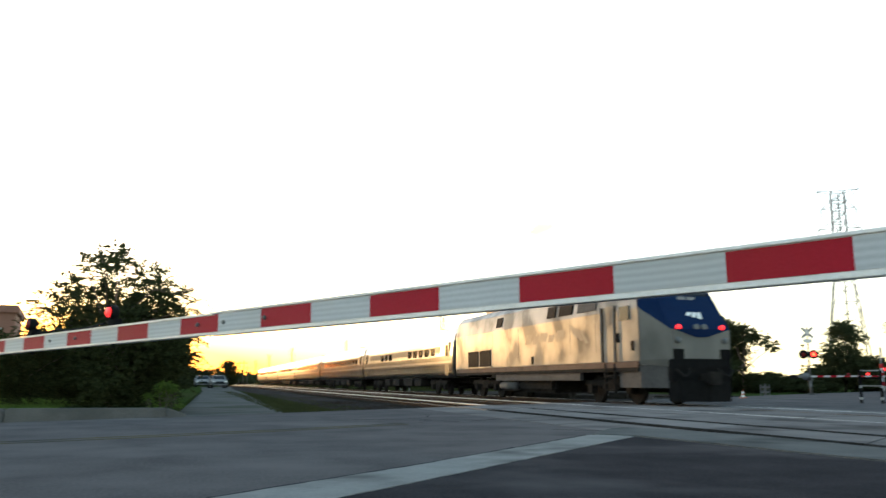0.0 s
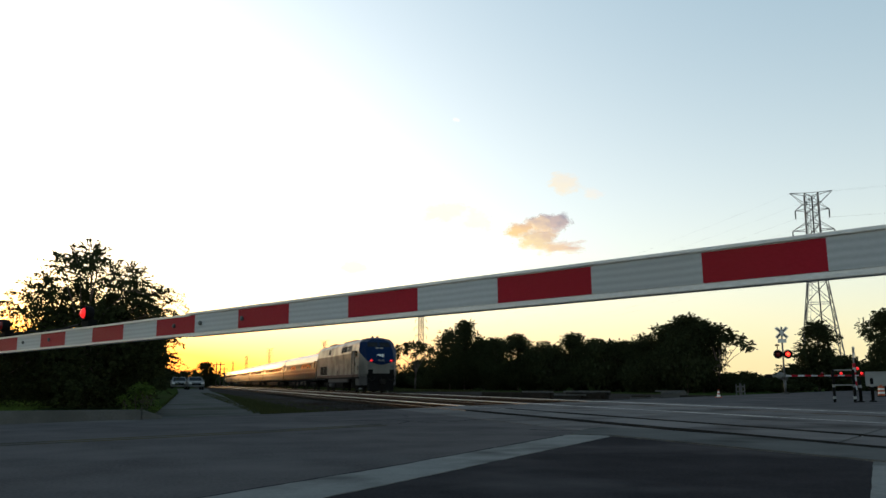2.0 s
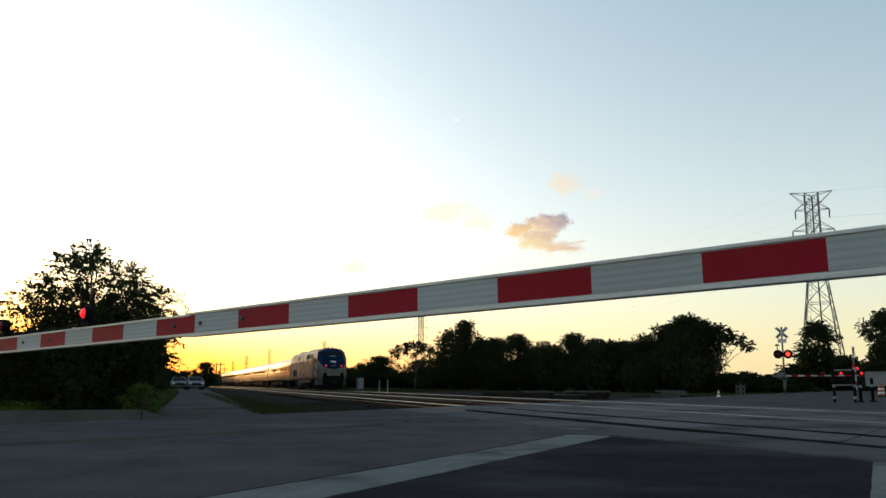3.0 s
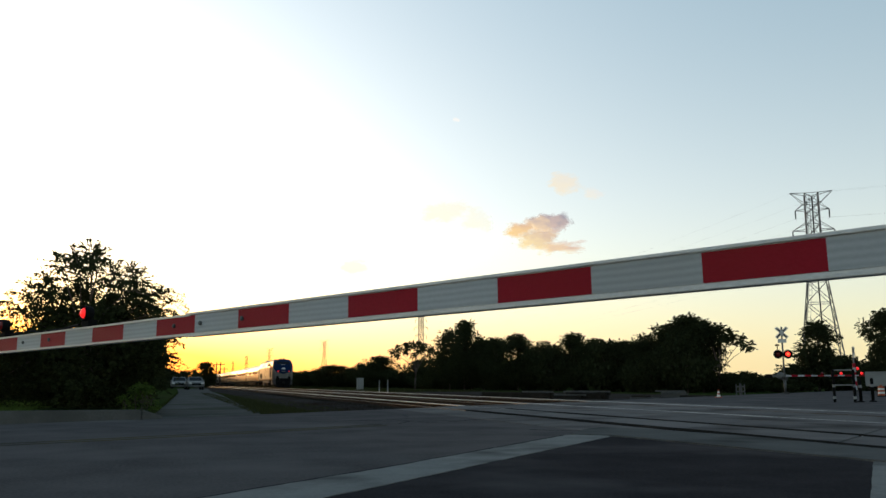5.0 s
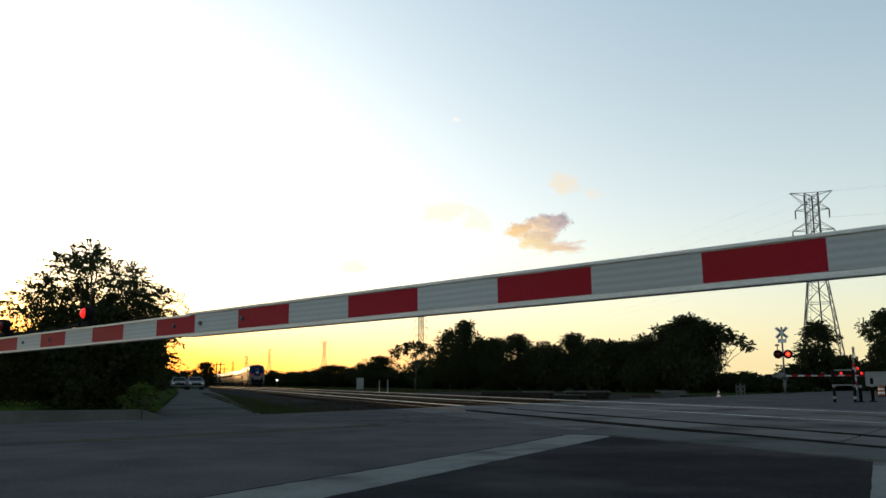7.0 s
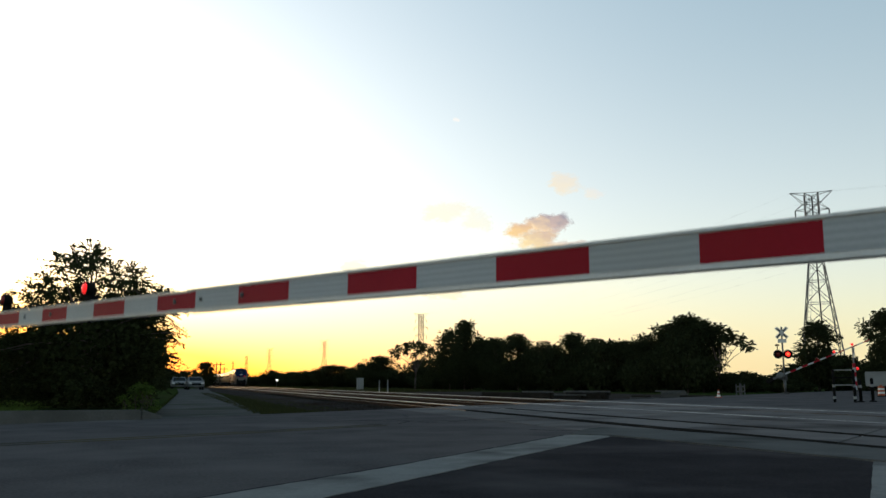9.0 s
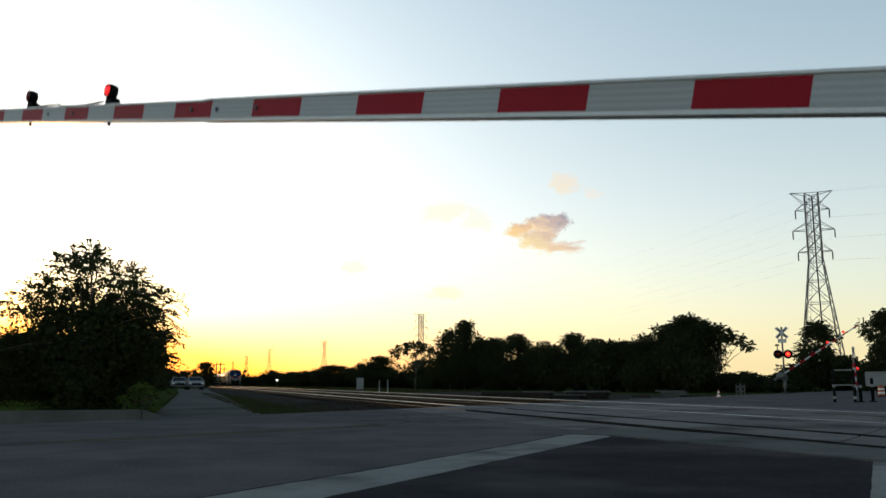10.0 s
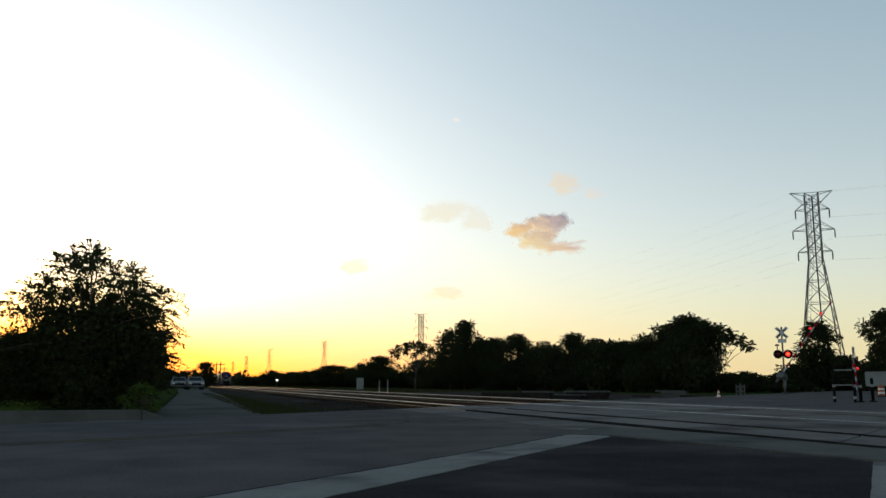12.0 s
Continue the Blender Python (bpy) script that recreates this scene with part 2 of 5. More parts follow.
# ---- mesh helpers ----
class Build:
    def __init__(self):
        self.v, self.f = [], []

    def box(self, c, s, rz=0.0, tilt=None):
        m = Matrix.Rotation(radians(rz), 3, "Z")
        if tilt is not None:
            m = m @ tilt
        n = len(self.v)
        for k in range(8):
            d = Vector(((k & 1) - 0.5, ((k >> 1) & 1) - 0.5, (k >> 2) - 0.5))
            self.v.append(tuple(Vector(c) + m @ Vector((d.x * s[0], d.y * s[1], d.z * s[2]))))
        for q in ((0, 2, 3, 1), (4, 5, 7, 6), (0, 1, 5, 4), (2, 6, 7, 3), (0, 4, 6, 2), (1, 3, 7, 5)):
            self.f.append(tuple(n + i for i in q))
        return self

    def rod(self, a, b, r0, r1=None, sides=8, caps=True):
        r1 = r0 if r1 is None else r1
        a, b = Vector(a), Vector(b)
        q = (b - a).to_track_quat("Z", "Y")
        n = len(self.v)
        for p, r in ((a, r0), (b, r1)):
            for k in range(sides):
                w = 2 * math.pi * k / sides
                self.v.append(tuple(p + q @ Vector((r * math.cos(w), r * math.sin(w), 0))))
        for k in range(sides):
            j = (k + 1) % sides
            self.f.append((n + k, n + j, n + sides + j, n + sides + k))
        if caps:
            self.f.append(tuple(n + k for k in reversed(range(sides))))
            self.f.append(tuple(n + sides + k for k in range(sides)))
        return self

    def spin(self, profile, sides=16, at=(0, 0, 0), axis="Z"):
        """A turned shape from (radius, height) pairs."""
        n = len(self.v)
        for r, z in profile:
            for k in range(sides):
                w = 2 * math.pi * k / sides
                p = (r * math.cos(w), r * math.sin(w), z)
                p = p if axis == "Z" else ((z, p[0], p[1]) if axis == "X" else (p[1], z, p[0]))
                self.v.append(tuple(Vector(at) + Vector(p)))
        for i in range(len(profile) - 1):
            for k in range(sides):
                j = (k + 1) % sides
                self.f.append((n + i * sides + k, n + i * sides + j, n + (i + 1) * sides + j, n + (i + 1) * sides + k))
        self.f.append(tuple(n + k for k in reversed(range(sides))))
        self.f.append(tuple(n + (len(profile) - 1) * sides + k for k in range(sides)))
        return self

    def prism(self, pts, z0, z1):
        """A flat polygon (counter-clockwise) with thickness."""
        n, k = len(self.v), len(pts)
        self.v += [(x, y, z0) for x, y in pts] + [(x, y, z1) for x, y in pts]
        self.f.append(tuple(n + i for i in reversed(range(k))))
        self.f.append(tuple(n + k + i for i in range(k)))
        for i in range(k):
            j = (i + 1) % k
            self.f.append((n + i, n + j, n + k + j, n + k + i))
        return self

    def loft(self, rings, caps=True, closed=True):
        n, k = len(self.v), len(rings[0])
        for r in rings:
            self.v += [tuple(p) for p in r]
        for i in range(len(rings) - 1):
            for a in range(k if closed else k - 1):
                b = (a + 1) % k
                self.f.append((n + i * k + a, n + i * k + b, n + (i + 1) * k + b, n + (i + 1) * k + a))
        if caps:
            self.f.append(tuple(n + a for a in reversed(range(k))))
            self.f.append(tuple(n + (len(rings) - 1) * k + a for a in range(k)))
        return self

    def quad(self, *pts):
        n = len(self.v)
        self.v += [tuple(p) for p in pts]
        self.f.append(tuple(n + i for i in range(len(pts))))
        return self


def mesh_of(name, b, mat, bevel=0.0, smooth=False):
    me = bpy.data.meshes.new(name)
    me.from_pydata(b.v, [], b.f)
    if bevel:
        bm = bmesh.new()
        bm.from_mesh(me)
        bmesh.ops.recalc_face_normals(bm, faces=bm.faces)
        edges = [e for e in bm.edges if len(e.link_faces) == 2 and e.calc_face_angle(0) > 0.6]
        bmesh.ops.bevel(bm, geom=edges, offset=bevel, segments=2, affect="EDGES", clamp_overlap=True)
        bm.to_mesh(me)
        bm.free()
    me.materials.append(mat)
    me.update()
    if smooth:
        me.polygons.foreach_set("use_smooth", [True] * len(me.polygons))
    return me


def part(name, b, mat, parent, label="", bevel=0.0, smooth=False, at=None):
    ob = new(name, b if isinstance(b, bpy.types.Mesh) else mesh_of(name, b, mat, bevel, smooth))
    ob.parent = parent
    if at is not None:
        ob.matrix_basis = at
    if label:
        ob["label"] = label
    return ob


def thing(name, label, category, m=None, group="", kind=""):
    ob = new(name)
    ob.matrix_basis = m or Matrix()
    return tagged(ob, label, category, group, kind)


def solid(name, b, mat, label, category, m=None, group="", kind="", bevel=0.0, smooth=False):
    ob = new(name, mesh_of(name, b, mat, bevel, smooth))
    ob.matrix_basis = m or Matrix()
    return tagged(ob, label, category, group, kind)


# ---- ground, road and crossing ----
ROAD = 53.4                                     # compass turn of the road from the tracks, degrees
RX, RY = math.sin(radians(ROAD)), math.cos(radians(ROAD))
TRACKS = (7.91, 11.06, 15.02)
GAUGE = 0.75                                    # half the spacing of rail centres
EDGE_FAR, EDGE_NEAR = 14.2, -8.0                # road edges, metres across the road from the camera


def at_road(u, w):
    return (u * RX - w * RY, u * RY + w * RX)


def on_edge(x, w):
    """The point with that x on the line across-road w."""
    u = (x + w * RY) / RX
    return (x, u * RY + w * RX)


def ground():
    b = Build()
    rings = [0.0, 15, 40, 90, 200, 500, 1500, 4200]
    n = 48
    b.v.append((0, 0, -0.16))
    for r in rings[1:]:
        for k in range(n):
            w = 2 * math.pi * k / n
            x, y = r * math.cos(w), r * math.sin(w)
            b.v.append((x, y, -0.16))
    for k in range(n):
        b.f.append((0, 1 + k, 1 + (k + 1) % n))
    for i in range(len(rings) - 2):
        for k in range(n):
            j = (k + 1) % n
            b.f.append((1 + i * n + k, 1 + (i + 1) * n + k, 1 + (i + 1) * n + j, 1 + i * n + j))
    solid("ground", b, M_GRASS, "rough dry grass and weeds on flat ground", "ground", kind="structure")


ground()


def road():
    # near side of the crossing, up to the first rail
    x0 = TRACKS[0] - 2.2
    b = Build().prism([at_road(-60, EDGE_NEAR), on_edge(x0, EDGE_NEAR), on_edge(x0, EDGE_FAR), at_road(-60, EDGE_FAR)], -0.3, 0.0)
    solid("road", b, M_ASPHALT, "worn grey asphalt road before the crossing", "road", kind="structure")
    x1 = TRACKS[2] + 1.9
    b = Build().prism([on_edge(x1, EDGE_NEAR), at_road(160, EDGE_NEAR), at_road(160, EDGE_FAR + 1), on_edge(x1, EDGE_FAR)], -0.3, 0.0)
    solid("road", b, M_ASPHALT, "worn grey asphalt road beyond the crossing", "road", kind="structure")


road()


def crossing():
    root = thing("crossing_surface", "grey concrete level crossing panels between steel rails", "crossing", kind="structure")
    gaps = []
    for c in TRACKS:
        gaps += [(c - GAUGE - 0.06, c - GAUGE + 0.1), (c + GAUGE - 0.1, c + GAUGE + 0.06)]
    x = TRACKS[0] - 2.19
    spans = []
    for a, b in gaps:
        spans.append((x, a))
        x = b
    spans.append((x, TRACKS[2] + 1.89))
    for k, (a, b) in enumerate(spans):
        rise = (0.004, 0.012, 0.012, 0.006, 0.0, 0.0, 0.0)[k]
        w = EDGE_NEAR
        while w < EDGE_FAR - 0.1:
            w2 = min(EDGE_FAR, w + 2.46)
            pts = [on_edge(a, w + 0.012), on_edge(b, w + 0.012), on_edge(b, w2), on_edge(a, w2)]
            dz = random.uniform(-0.005, 0.004)
            part("panel", Build().prism(pts, -0.28, rise + dz), M_CONCRETE, root, bevel=0.012)
            w = w2
    # dark strips beside the first track's rails, painting the shade of the flangeways
    for side, reach in ((-1, 0.13), (1, 0.085)):
        x = TRACKS[0] + side * GAUGE
        for a, b in ((x - reach, x - 0.04), (x + 0.04, x + reach)):
            for k in range(8):
                w, w2 = EDGE_NEAR + 2.46 * k, min(EDGE_FAR, EDGE_NEAR + 2.46 * (k + 1) - 0.02)
                z = 0.021 + random.uniform(-0.002, 0.003)
                j = random.uniform(-0.012, 0.012)
                part("groove_strip", Build().prism([on_edge(a + j, w), on_edge(b, w), on_edge(b, w2), on_edge(a + j, w2)], -0.1, z), M_GROOVESHADE, root, "dark strip standing in for the shaded flangeway groove")


crossing()


def rail_line(c, side, y0=-60.0, y1=900.0):
    x = c + side * GAUGE
    b = Build()
    prof = [(-0.07, -0.17), (0.07, -0.17), (0.07, -0.155), (0.012, -0.13), (0.012, -0.05), (0.036, -0.035), (0.036, -0.004), (-0.036, -0.004), (-0.036, -0.035), (-0.012, -0.05), (-0.012, -0.13), (-0.07, -0.155)]
    b.loft([[(x + px, y, pz) for px, pz in prof] for y in (y0, y1)])
    ob = solid("rail", b, M_RUST, "rusty steel rail with a polished running surface", "rail", group="rails", kind="structure")
    # the wheels polish the top and the inner side of the head
    prof = [(-0.022 * side, -0.03), (-0.039 * side, -0.03), (-0.039 * side, -0.004), (-0.022 * side, 0.007), (0.018 * side, 0.007), (0.022 * side, -0.004)][::-side]
    t = Build().loft([[(x + px, y, pz) for px, pz in prof] for y in (y0, y1)])
    # left rails get darkened steel in place of a top that catches no light
    part("running_surface", t, M_RAILTOP if side > 0 else M_SHADERAIL, ob, "worn steel running surface")


for c in TRACKS:
    for s in (-1, 1):
        rail_line(c, s)

# ballast beside the road on the far side, with the ties of the three tracks
far = [on_edge(3.1, EDGE_FAR), on_edge(19.5, EDGE_FAR), (19.5, 900), (5.4, 900), (3.9, 60)]
solid("ballast", Build().prism(far, -0.4, -0.13), M_BALLAST, "dark crushed-stone ballast along the tracks", "ballast", kind="structure")
near = [(5.4, -60), (19.5, -60), on_edge(19.5, EDGE_NEAR), on_edge(5.4, EDGE_NEAR)]
solid("ballast", Build().prism(near, -0.4, -0.13), M_BALLAST, "dark crushed-stone ballast along the tracks", "ballast", kind="structure")


solid("dirt_strip", Build().prism([on_edge(19.6, EDGE_FAR + 0.1), on_edge(37, EDGE_FAR + 0.1), (35, 62), (30, 84), (19.6, 84)], -0.4, -0.14), M_BALLAST,
      "bare dark dirt and gravel between the last track and the trees", "dirt", kind="structure")


def ragged(pts, step=0.12, amount=0.012, seed=1):
    """The outline with its edges worn uneven."""
    rng = random.Random(seed)
    res = []
    for k, p in enumerate(pts):
        q = pts[(k + 1) % len(pts)]
        p, q = Vector(p), Vector(q)
        n = max(1, int((q - p).length / step))
        o = (q - p).normalized().orthogonal() if n > 1 else Vector((0, 0))
        res.append(tuple(p))
        for i in range(1, n):
            res.append(tuple(p.lerp(q, i / n) + o * rng.uniform(-amount, amount)))
    return res


def markings():
    l1 = [(-1.6, 3.45), (0.27, 5.33), (1.77, 6.75), (5.01, 10.06), (5.62, 10.3), (5.41, 9.6), (1.5, 5.66), (0.91, 5.07), (-1.1, 3.05)][::-1]
    solid("lane_line", Build().prism(ragged(l1), -0.05, 0.008), M_PAINT, "faded white line painted on the road", "road marking", kind="structure")
    seam = [(-1.64, 3.47), (0.24, 5.36), (1.74, 6.78), (4.96, 10.08), (4.98, 10.06), (1.77, 6.75), (0.27, 5.33), (-1.6, 3.44)]
    solid("seam", Build().prism(ragged(seam[::-1], 0.15, 0.008, 6), -0.05, 0.0065), M_NEWASPHALT, "dark open seam in the asphalt", "seam", kind="structure")
    l3 = [(5.9, 5.85), (4.01, 4.02), (1.6, 1.7), (2.1, 1.45), (4.5, 3.82), (6.6, 5.85)]
    solid("lane_line", Build().prism(ragged(l3, 0.12, 0.004, 2), -0.05, 0.008), M_PAINT, "faded white line painted on the road", "road marking", kind="structure")
    band = [(5.13, 10.17), (5.5, 9.68), (5.64, 8.67), (5.74, 7.33), (5.92, 5.9), (5.98, -4), (7.02, -4), (7.02, 9.2), (6.75, 10.6), (6.3, 11.5), (5.85, 11.1)]
    solid("stop_line", Build().prism(ragged(band, 0.2, 0.015, 3), -0.05, 0.02), M_BAND, "broad worn pale stop line before the rails", "road marking", kind="structure")
    patch = [(-1.1, 3.05), (1.6, 1.7), (4.01, 4.02), (5.9, 5.85), (5.9, 6.2), (5.73, 7.33), (5.62, 8.67), (5.48, 9.66), (5.41, 9.6)]
    solid("asphalt_patch", Build().prism(patch, -0.05, 0.004), M_NEWASPHALT, "darker newer asphalt of one lane", "asphalt", kind="structure")
    for off in (0.0, 0.34):
        pts = [(-12, 6.6 + off), (-1.85, 10.3 + off), (-0.69, 10.92 + off), (1.2, 11.95 + off), (3.4, 13.4 + off), (3.4, 13.5 + off), (1.2, 12.05 + off), (-0.69, 11.02 + off), (-1.85, 10.4 + off), (-12, 6.7 + off)]
        solid("centre_line", Build().prism(pts, -0.05, 0.005), M_YELLOW, "worn yellow centre line on the road", "road marking", kind="structure")


markings()

# kerb, verge and driveway on the far side of the road
for x0, x1 in ((-3.4, -0.56), (-6.8, -3.41), (-10.2, -6.81), (-20, -10.21), (-34, -20.01)):
    solid("curb", Build().prism([(x0, 16.93 - 0.006 * x0), (x1, 16.93 - 0.006 * x1), (x1, 17.2 - 0.006 * x1), (x0, 17.2 - 0.006 * x0)], -0.3, 0.185), M_CURB,
          "worn pale concrete kerb at the roadside", "kerb", group="kerb lengths", kind="structure", bevel=0.025)
# the kerb's low return beside the driveway
solid("curb", Build().loft([[(-0.55, 16.93, -0.3), (-0.55, 17.2, -0.3), (-0.55, 17.2, 0.18), (-0.55, 16.95, 0.18)], [(-0.2, 17.35, -0.3), (-0.3, 17.6, -0.3), (-0.3, 17.6, 0.05), (-0.2, 17.37, 0.05)]]), M_CURB,
      "sloping end of the concrete kerb at the driveway", "kerb", kind="structure")
solid("verge", Build().prism([(-60, 17.3), (-0.58, 17.19), (-0.4, 19), (-0.2, 30), (0.3, 62), (0.3, 200), (-60, 200)], -0.3, 0.13), M_GRASS,
      "mown grass verge behind the kerb", "grass", kind="structure")
M_DRIVE = material("old_driveway_asphalt", (0.062, 0.06, 0.058), (0.1, 0.098, 0.094), 0.9, 0, 30, 0.9, 0.5, (0.05, 0.052, 0.04), spec=0.0)
solid("driveway", Build().prism([(-0.26, 17.2), on_edge(1.86, EDGE_FAR - 0.1), (2.0, 20.5), (2.1, 27), (2.7, 50), (3.3, 83), (4.4, 118), (0.3, 118), (0.3, 62), (-0.2, 30), (-0.4, 19)], -0.3, 0.008), M_DRIVE,
      "pale grey driveway running beside the tracks", "driveway", kind="structure")


def cracks():
    """Tar-filled cracks wandering over the road."""
    rng = random.Random(8)
    root = thing("road_cracks", "dark crooked cracks in the worn road surface", "crack", kind="structure")
    for x, y, a, n in ((3.71, 13.68, 20, 10), (2.77, 15.16, 66, 12), (4.5, 16.02, 10, 8), (5.13, 11.52, 150, 9), (4.79, 14.34, 30, 9)):
        b = Build()
        p = Vector((x, y))
        for k in range(n):
            a += rng.uniform(-24, 24)
            q = p + Vector((math.sin(radians(a)), math.cos(radians(a)))) * rng.uniform(0.12, 0.3)
            d = (q - p).normalized().orthogonal() * rng.uniform(0.003, 0.009)
            b.prism([tuple(p - d), tuple(q - d), tuple(q + d), tuple(p + d)], -0.01, 0.0035)
            p = q
        part("crack", b, M_NEWASPHALT, root)


cracks()

# ties of the three tracks beyond the road
TIE = mesh_of("tie", Build().box((0, 0, 0), (2.55, 0.23, 0.16)), M_TIE, 0.012)
for c in TRACKS:
    bed = thing("track_bed", "row of weathered ties bedded in ballast", "railway ties", Matrix.Translation((c, 0, 0)), "track beds", "structure")
    y = on_edge(c + 1.3, EDGE_FAR)[1] + 0.4
    for k in range(75):
        part("tie", TIE, M_TIE, bed, at=pose(random.uniform(-0.03, 0.03), y + 0.53 * k, -0.185 + random.uniform(-0.006, 0.012), 0, 0, random.uniform(-1, 1)))


def stones(n=5200):
    """Loose ballast along the shoulder nearest the road."""
    rng = np.random.default_rng(4)
    v, f = [], []
    cube = np.array([(x, y, z) for x in (-1, 1) for y in (-1, 1) for z in (-1, 1)], float)
    quads = ((0, 1, 3, 2), (4, 6, 7, 5), (0, 4, 5, 1), (2, 3, 7, 6), (0, 2, 6, 4), (1, 5, 7, 3))
    for k in range(n):
        x = rng.uniform(3.1, 15.5)
        y = on_edge(x, EDGE_FAR)[1] + 0.15 + 14 * rng.random() ** 1.7
        r = rng.uniform(0.016, 0.04)
        m = np.array(Euler(rng.uniform(0, 6, 3)).to_matrix())
        c = (cube * rng.uniform(0.6, 1.15, (8, 1)) * r * (1, 0.8, 0.65)) @ m.T + (x, y, -0.125)
        v += c.tolist()
        f += [tuple(8 * k + i for i in q) for q in quads]
    me = bpy.data.meshes.new("ballast_stones")
    me.from_pydata(v, [], f)
    me.materials.append(M_BALLAST)
    tagged(new("ballast_stones", me), "loose dark ballast stones beside the crossing", "ballast", kind="stuff")


stones()


# ---- the gate arm across the view ----
ARM_AT = (2.890, -0.039, 1.327)
ARM_TURN = 120.81                           # from +X to the arm's direction
STRIPES = (1.392, 1.795, 2.195, 2.564, 2.962, 3.367, 3.778, 4.197, 4.613, 5.021, 5.417, 5.811, 6.191, 6.584, 6.963, 7.338, 7.730, 8.117, 8.497, 8.872, 9.222)


def arm_pose(up):
    return Matrix.Translation(ARM_AT) @ pose(0, 0, 0, 0, 0, ARM_TURN) @ pose(0, 0, 0, 0, -math.degrees(up), 0)


def gate_arm():
    g = thing("crossing_gate", "lowered crossing gate boom with red and white stripes", "crossing gate", arm_pose(-0.0146))
    zt, zb = -0.2004, -0.2988                   # top and bottom of the stripes below the pivot
    zc = (zt + zb) / 2

    def half(x):
        n = (x - 2.242) / 0.4064
        return (zt - zb) / 2 * (1 - 0.0022 * n), zc * (1 - 0.0022 * n)
    # the beam: an aluminium channel with lips above and below the stripes
    for x0, x1, grow in ((-0.2, 5.5, 0.0), (5.46, 9.32, -0.006)):
        rings = []
        for x in (x0, x1):
            hh, c = half(x)
            hh += 0.012 + grow
            rings.append([(x, -0.022, c - hh - 0.007), (x, 0.03, c - hh - 0.007), (x, 0.03, c + hh), (x, -0.022, c + hh)])
        part("beam", Build().loft(rings), M_ALU, g, "grey aluminium beam", bevel=0.004)
        for s in (-1, 1):
            rings = []
            for x in (x0, x1):
                hh, c = half(x)
                z = c + s * (hh + 0.008 + grow + (0.006 if s < 0 else 0))
                rings.append([(x, 0.028, z - 0.006), (x, 0.04, z - 0.006), (x, 0.04, z + 0.006), (x, 0.028, z + 0.006)])
            part("lip", Build().loft(rings), M_ALU, g, bevel=0.002)
    for i in range(len(STRIPES) - 1):
        a, b = STRIPES[i], STRIPES[i + 1]
        red = (i % 2 == 0)
        rings = []
        for x in (a, b):
            hh, c = half(x)
            hh -= 0.001
            rings.append([(x, 0.02, c - hh), (x, 0.033, c - hh), (x, 0.033, c + hh), (x, 0.02, c + hh)])
        part("stripe", Build().loft(rings), M_RED if red else M_WHITE, g, "red reflective stripe" if red else "white reflective stripe")
    # lamps on top of the beam, with cable and clamps
    for x, lit in ((6.70, True), (8.02, False), (9.2, True)):
        hh, c = half(x)
        z = c + hh + 0.012
        lamp = part("lamp_base", Build().box((x, 0, z + 0.02), (0.1, 0.06, 0.05)).rod((x, 0, z + 0.04), (x, 0, z + 0.07), 0.022), M_BLACK, g, "black lamp bracket", bevel=0.006)
        part("lamp_hood", Build().spin([(0.02, 0.0), (0.046, 0.012), (0.05, 0.05), (0.046, 0.07), (0.04, 0.07), (0.036, 0.05)], 14, (x, -0.02, z + 0.085), "Y"), M_BLACK, lamp, smooth=True)
        part("lens", Build().spin([(0.034, 0.0), (0.032, 0.012), (0.022, 0.022), (0.006, 0.026)], 14, (x, 0.036, z + 0.085), "Y"), M_LAMP if lit else M_DIMRED, lamp, "lit red lens" if lit else "unlit red lens", smooth=True)
        part("bolt", Build().rod((x, 0.0, c - hh - 0.012), (x, 0.0, c - hh - 0.035), 0.012), M_BLACK, lamp)
    for x in (4.985, 5.36, 5.62, 7.2, 7.62):
        hh, c = half(x)
        part("bolt", Build().spin([(0.012, 0), (0.012, 0.008), (0.006, 0.011)], 10, (x, 0.034, c), "Y"), M_STEEL, g)
    hh, c = half(7.6)
    b = Build()
    pts = [(6.8, 0.02, c + hh + 0.03), (7.1, 0.0, c + hh + 0.018), (7.5, 0.0, c + hh + 0.02), (7.55, 0.0, c + hh + 0.035), (7.75, 0.0, c + hh + 0.03), (8.0, 0.0, c + hh + 0.022)]
    for p, q in zip(pts, pts[1:]):
        b.rod(p, q, 0.008, sides=6)
    part("cable", b, M_BLACK, g)
    part("pivot_arm", Build().box((0.0, 0, -0.15), (0.5, 0.09, 0.34)), M_ALU, g, bevel=0.02)
    return g


GATE = gate_arm()


def gate_post():
    x, y, z = ARM_AT
    g = thing("gate_post", "aluminium post carrying the gate arm", "gate post", Matrix.Translation((x, y - 0.12, 0)))
    part("base", Build().box((0, 0, 0.06), (0.5, 0.5, 0.12)), M_CURB, g, bevel=0.02)
    part("mast", Build().rod((0, -0.15, 0.1), (0, -0.15, 4.2), 0.06, sides=14), M_STEEL, g, smooth=True)
    part("gearbox", Build().box((0, -0.02, z), (0.45, 0.12, 0.55)), M_STEEL, g, bevel=0.02)


gate_post()


# ---- the train ----
TRAIN_X = TRACKS[2]


def wheelset(parent, y, r=0.5, at_x=GAUGE):
    for s in (-1, 1):
        b = Build().spin([(r * 0.3, -0.07), (r, -0.065), (r, 0.05), (r + 0.025, 0.055), (r + 0.025, 0.07), (r * 0.3, 0.08)], 20, (0, 0, 0), "X")
        part("wheel", b, M_UNDER, parent, at=Matrix.Translation((s * at_x, y, r)) @ (pose(0, 0, 0, 0, 0, 180) if s > 0 else Matrix()))
    part("axle", Build().rod((-at_x, y, r), (at_x, y, r), 0.09), M_UNDER, parent)


